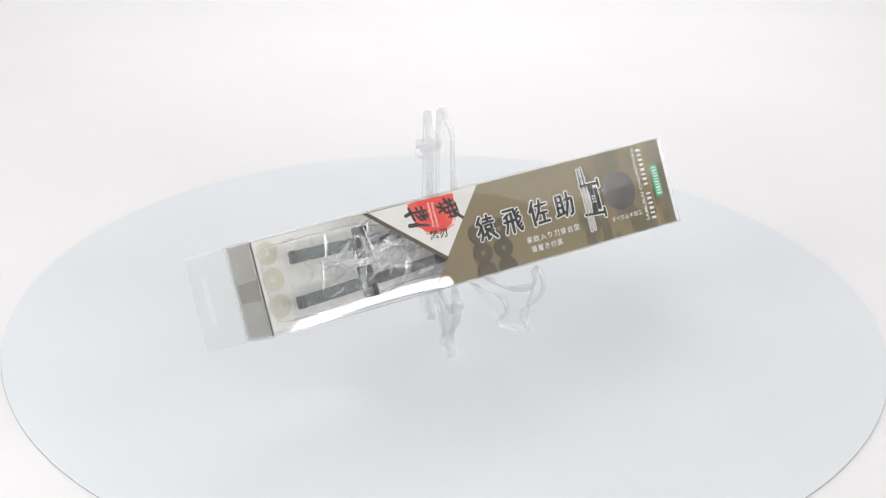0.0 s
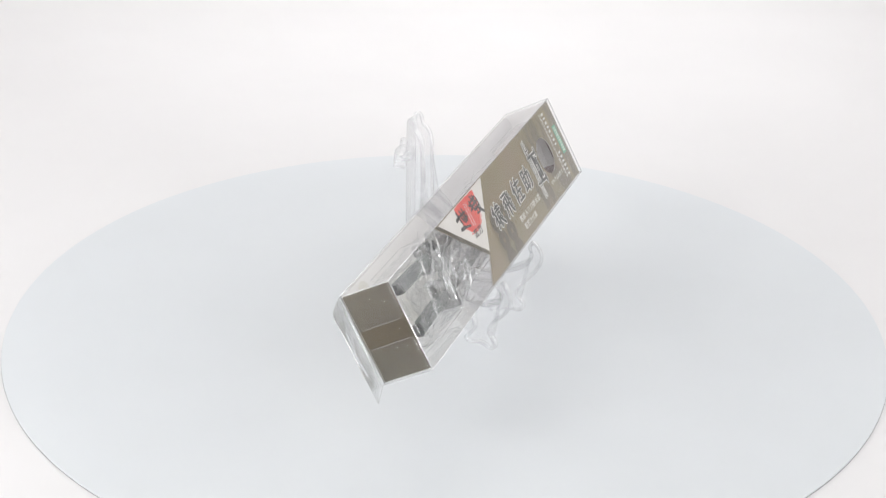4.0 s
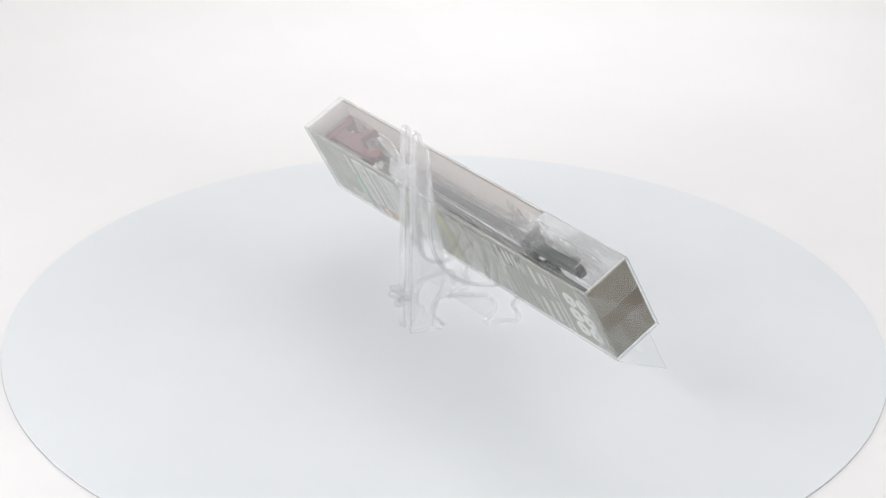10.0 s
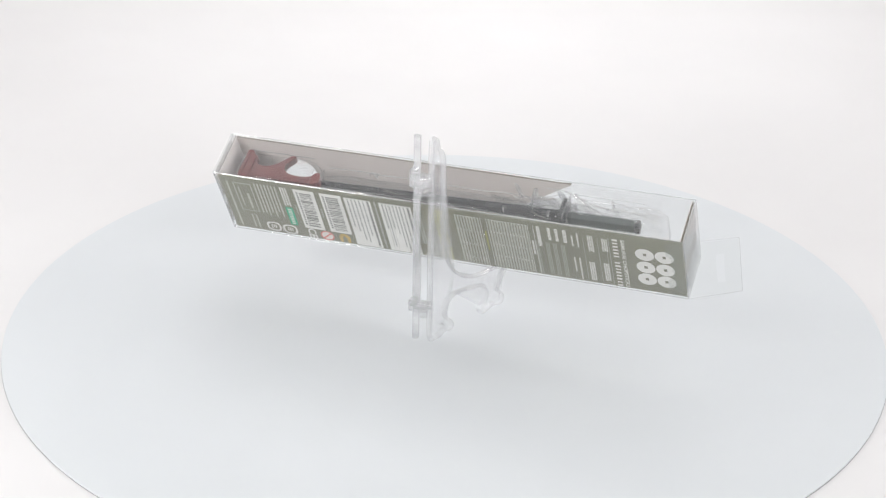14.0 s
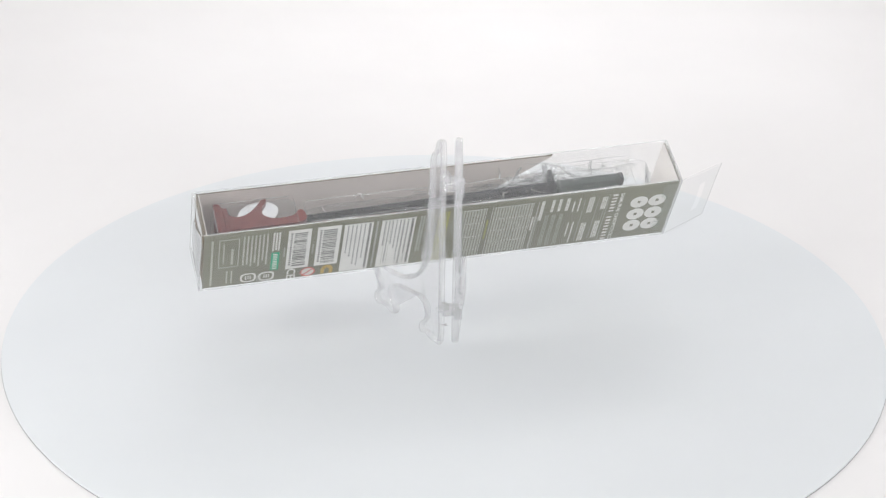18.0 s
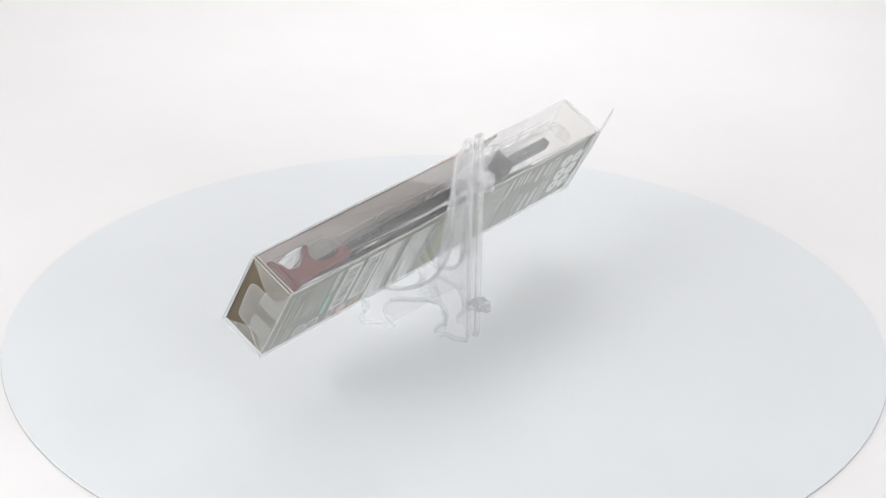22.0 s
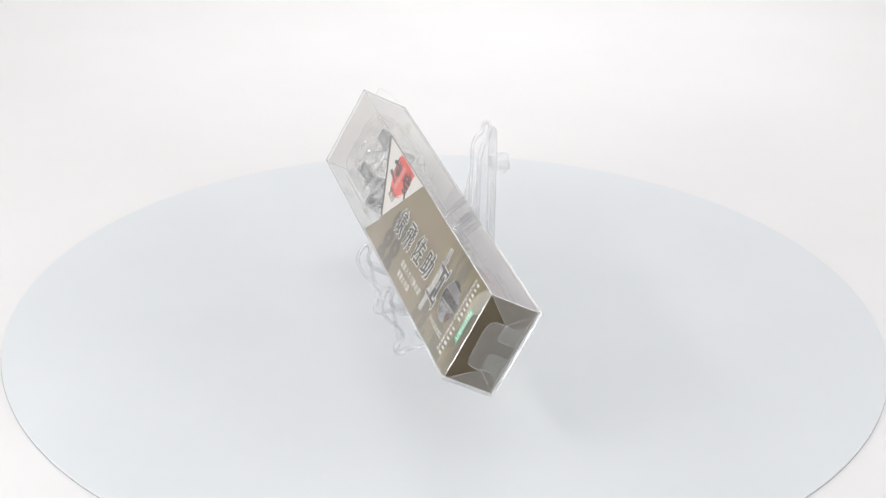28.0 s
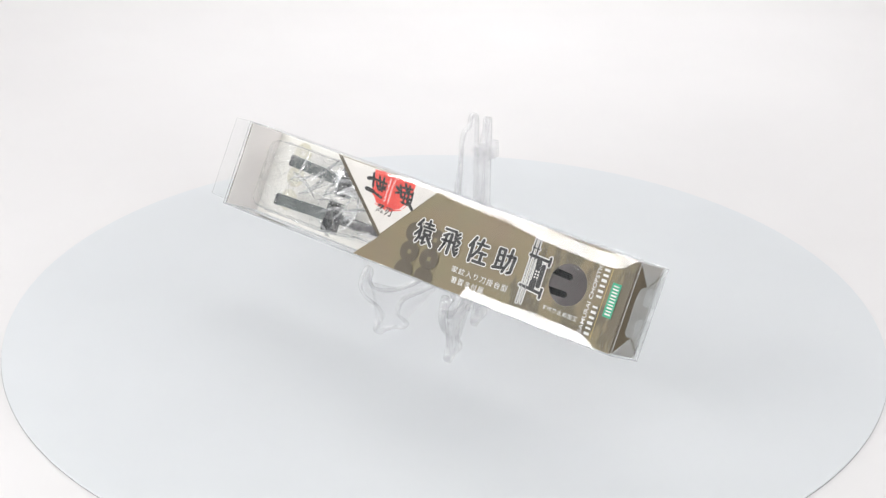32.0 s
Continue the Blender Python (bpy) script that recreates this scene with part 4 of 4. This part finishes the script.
for u, v in ((95.4, -18.4), (105.2, -17.9)):
    part("recycling_mark", plate([smooth_loop([(u - 3.4, v - 3.2), (u + 3.4, v - 3.2), (u + 3.6, v + 3.0), (u - 3.4, v + 3.2)], 5), smooth_loop([(u - 2.5, v - 2.4), (u + 2.5, v - 2.4), (u + 2.7, v + 2.2), (u - 2.5, v + 2.4)], 5)], INK, rear(LIFT)), WHITE_INK, rear_card)
    columns("mark_bars", u - 1.8, u + 1.8, 1.2, v - 1.8, v + 1.6, 0.7, WHITE_INK, (0.8, 1.8), 0.3)
part("green_tag", plate([rect(89.4, -13.6, 93.8, 1.8)], INK, rear(LIFT)), GREEN_INK, rear_card, "green maker's tag with white bars")
name_bars("letter_bars", 90.4, 92.8, -12.8, 1.0, 9, rear(LIFT + 0.0001), WHITE_INK, card=rear_card)
columns("printed_text", 89.4, 93.8, 1.5, 3.4, 19.0, 1.0, WHITE_INK, (0.8, 1.8), 0.4)
columns("printed_text", 95.4, 109.6, 2.0, -12.8, 18.8, 0.9, GREY_LIGHT, (0.8, 3.4), 0.4, 0.7)
columns("printed_text", 98.0, 101.0, 1.5, -22.0, -17.0, 0.6, GREY_INK, (0.8, 1.6), 0.3)
part("fine_frame", plate([rect(111.0, -6.4, 121.6, 17.6), rect(111.4, -6.0, 121.2, 17.2)], INK, rear(LIFT)), GREY_LIGHT, rear_card)
columns("printed_text", 112.4, 116.6, 3.0, -4.0, 9.0, 1.3, GREY_LIGHT, (1.0, 3.0), 0.5)
columns("printed_text", 118.0, 120.0, 1.8, -2.0, 14.0, 0.7, GREY_LIGHT, (1.0, 3.0), 0.5)
columns("printed_text", 124.2, 126.0, 1.8, -21.0, 17.6, 1.1, GREY_LIGHT, (0.9, 2.4), 0.4)
columns("printed_text", 113.0, 118.0, 2.2, -21.0, -10.0, 0.8, GREY_LIGHT, (0.9, 2.4), 0.4)

# ---- chopsticks and their rest, inside the package ----
def chopstick(a, b, roll):
    """A black chopstick shaped as a straight sword: ridged hilt, square guard, tapering blade. From a (hilt end) to b (tip), in package space."""
    a, b = Vector(a), Vector(b)
    d = (b - a)
    x = d.normalized()
    z = (Vector((0, 0, 1)) - x * x.z).normalized()
    y = z.cross(x)
    m = Matrix((x, y, z)).transposed().to_4x4()
    m.translation = a
    m = m @ pose(0, 0, 0, roll, 0, 0)
    ob = thing("chopstick", "black sword-shaped chopstick with a ridged hilt, inside the package", "chopstick", turned(0) @ BOX_POSE @ m, "chopsticks in the package")
    ln = d.length
    bm = bmesh.new()
    box(bm, (0.0195, 0, 0), (0.039, 0.0046, 0.0061), 0.0011)
    hilt = part("hilt", bm, HILT, ob, "dark green-grey hilt")
    for i in range(21):
        bm = bmesh.new()
        box(bm, (0, 0, 0), (0.0010, 0.00468, 0.00618), 0.0002, m=pose(0.0046 + 0.0016 * i, 0, 0), segments=1)
        part("wrap", bm, HILT, hilt)
    bm = bmesh.new()
    box(bm, (0.0010, 0, 0), (0.0030, 0.0050, 0.0065), 0.0008)
    part("pommel", bm, BLADE, hilt)
    bm = bmesh.new()
    box(bm, (0.0408, 0, 0), (0.0026, 0.0128, 0.0164), 0.0008)
    part("guard", bm, BLADE, ob, "square black guard")
    bm = bmesh.new()
    vs = bmesh.ops.create_cube(bm, size=1.0)["verts"]
    for v in vs:
        t = v.co.x > 0
        k = 0.0030 if t else 0.0052
        v.co = Vector((ln if t else 0.043, v.co.y * k, v.co.z * k * 1.08))
    bmesh.ops.bevel(bm, geom=list(bm.edges), offset=0.0007, segments=2, affect="EDGES")
    part("blade", bm, BLADE, ob, "tapering black lacquered blade")
    MOVERS.append((ob, BOX_POSE @ m))


def chopstick_rest():
    """A dark red rest shaped as a sword rack: two hooked uprights on two cross pieces."""
    m = pose(0.097, 0, 0)
    ob = thing("chopstick_rest", "dark red lacquered sword-rack chopstick rest, inside the package", "chopstick rest", turned(0) @ BOX_POSE @ m)
    side = [(120.2, -10.2), (117.4, -9.8), (116.6, -7.6), (114.4, -7.0), (113.4, -2.4), (108.6, -1.0), (103.6, -2.6), (99.4, -6.0), (96.0, -9.8), (93.0, -10.6), (93.4, -8.6), (96.2, -4.6), (96.2, -0.6), (92.4, 2.0),
            (86.0, 2.6), (80.4, 1.6), (78.0, -1.0), (75.6, -1.2), (74.2, 2.0), (74.6, 5.0), (80.0, 6.6), (100.0, 6.8), (113.6, 7.0), (115.0, 8.6), (120.4, 8.6), (121.0, 0.0)]
    pts = [(p.x - 97.0, p.y) for p in smooth_loop(side, 3)]
    for z in (14.4, -14.4):
        me = plate([pts], 0.0042, Matrix(((MM, 0, 0, 0), (0, MM, 0, 0), (0, 0, 1, z * MM - 0.0021), (0, 0, 0, 1))))
        up = part("upright", me, RED_WOOD, ob)
        bev = up.modifiers.new("round", "BEVEL")
        bev.width, bev.segments, bev.limit_method = 0.0004, 2, "ANGLE"
    bm = bmesh.new()
    box(bm, (0.0220, -0.0082, 0), (0.0026, 0.0026, 0.0290), 0.0006)
    part("cross_bar", bm, RED_WOOD, ob)
    for x, deep in ((0.0232, 0.0196), (0.0188, 0.0152)):
        for z in (0.0144, -0.0144):
            bm = bmesh.new()
            box(bm, (x, 0.0090 - deep / 2, z), (0.0020, deep, 0.0056), 0.0006)
            part("foot_flange", bm, RED_WOOD, ob)
    MOVERS.append((ob, BOX_POSE @ m))


# ---- what moves ----
MOVERS = [(turntable, pose(0, 0, FLOOR)), (easel, Matrix()), (package, BOX_POSE)]
chopstick((-0.1028, -0.0012, 0.0110), (0.0910, -0.0034, 0.0044), 0)
chopstick((-0.1046, -0.0012, -0.0118), (0.0910, -0.0034, -0.0048), 0)
chopstick_rest()


def motions():
    for ob, m in MOVERS:
        walk(ob, [(0.5 * i, turned(0.5 * i) @ m) for i in range(int(2 * SECONDS) + 1)])


motions()
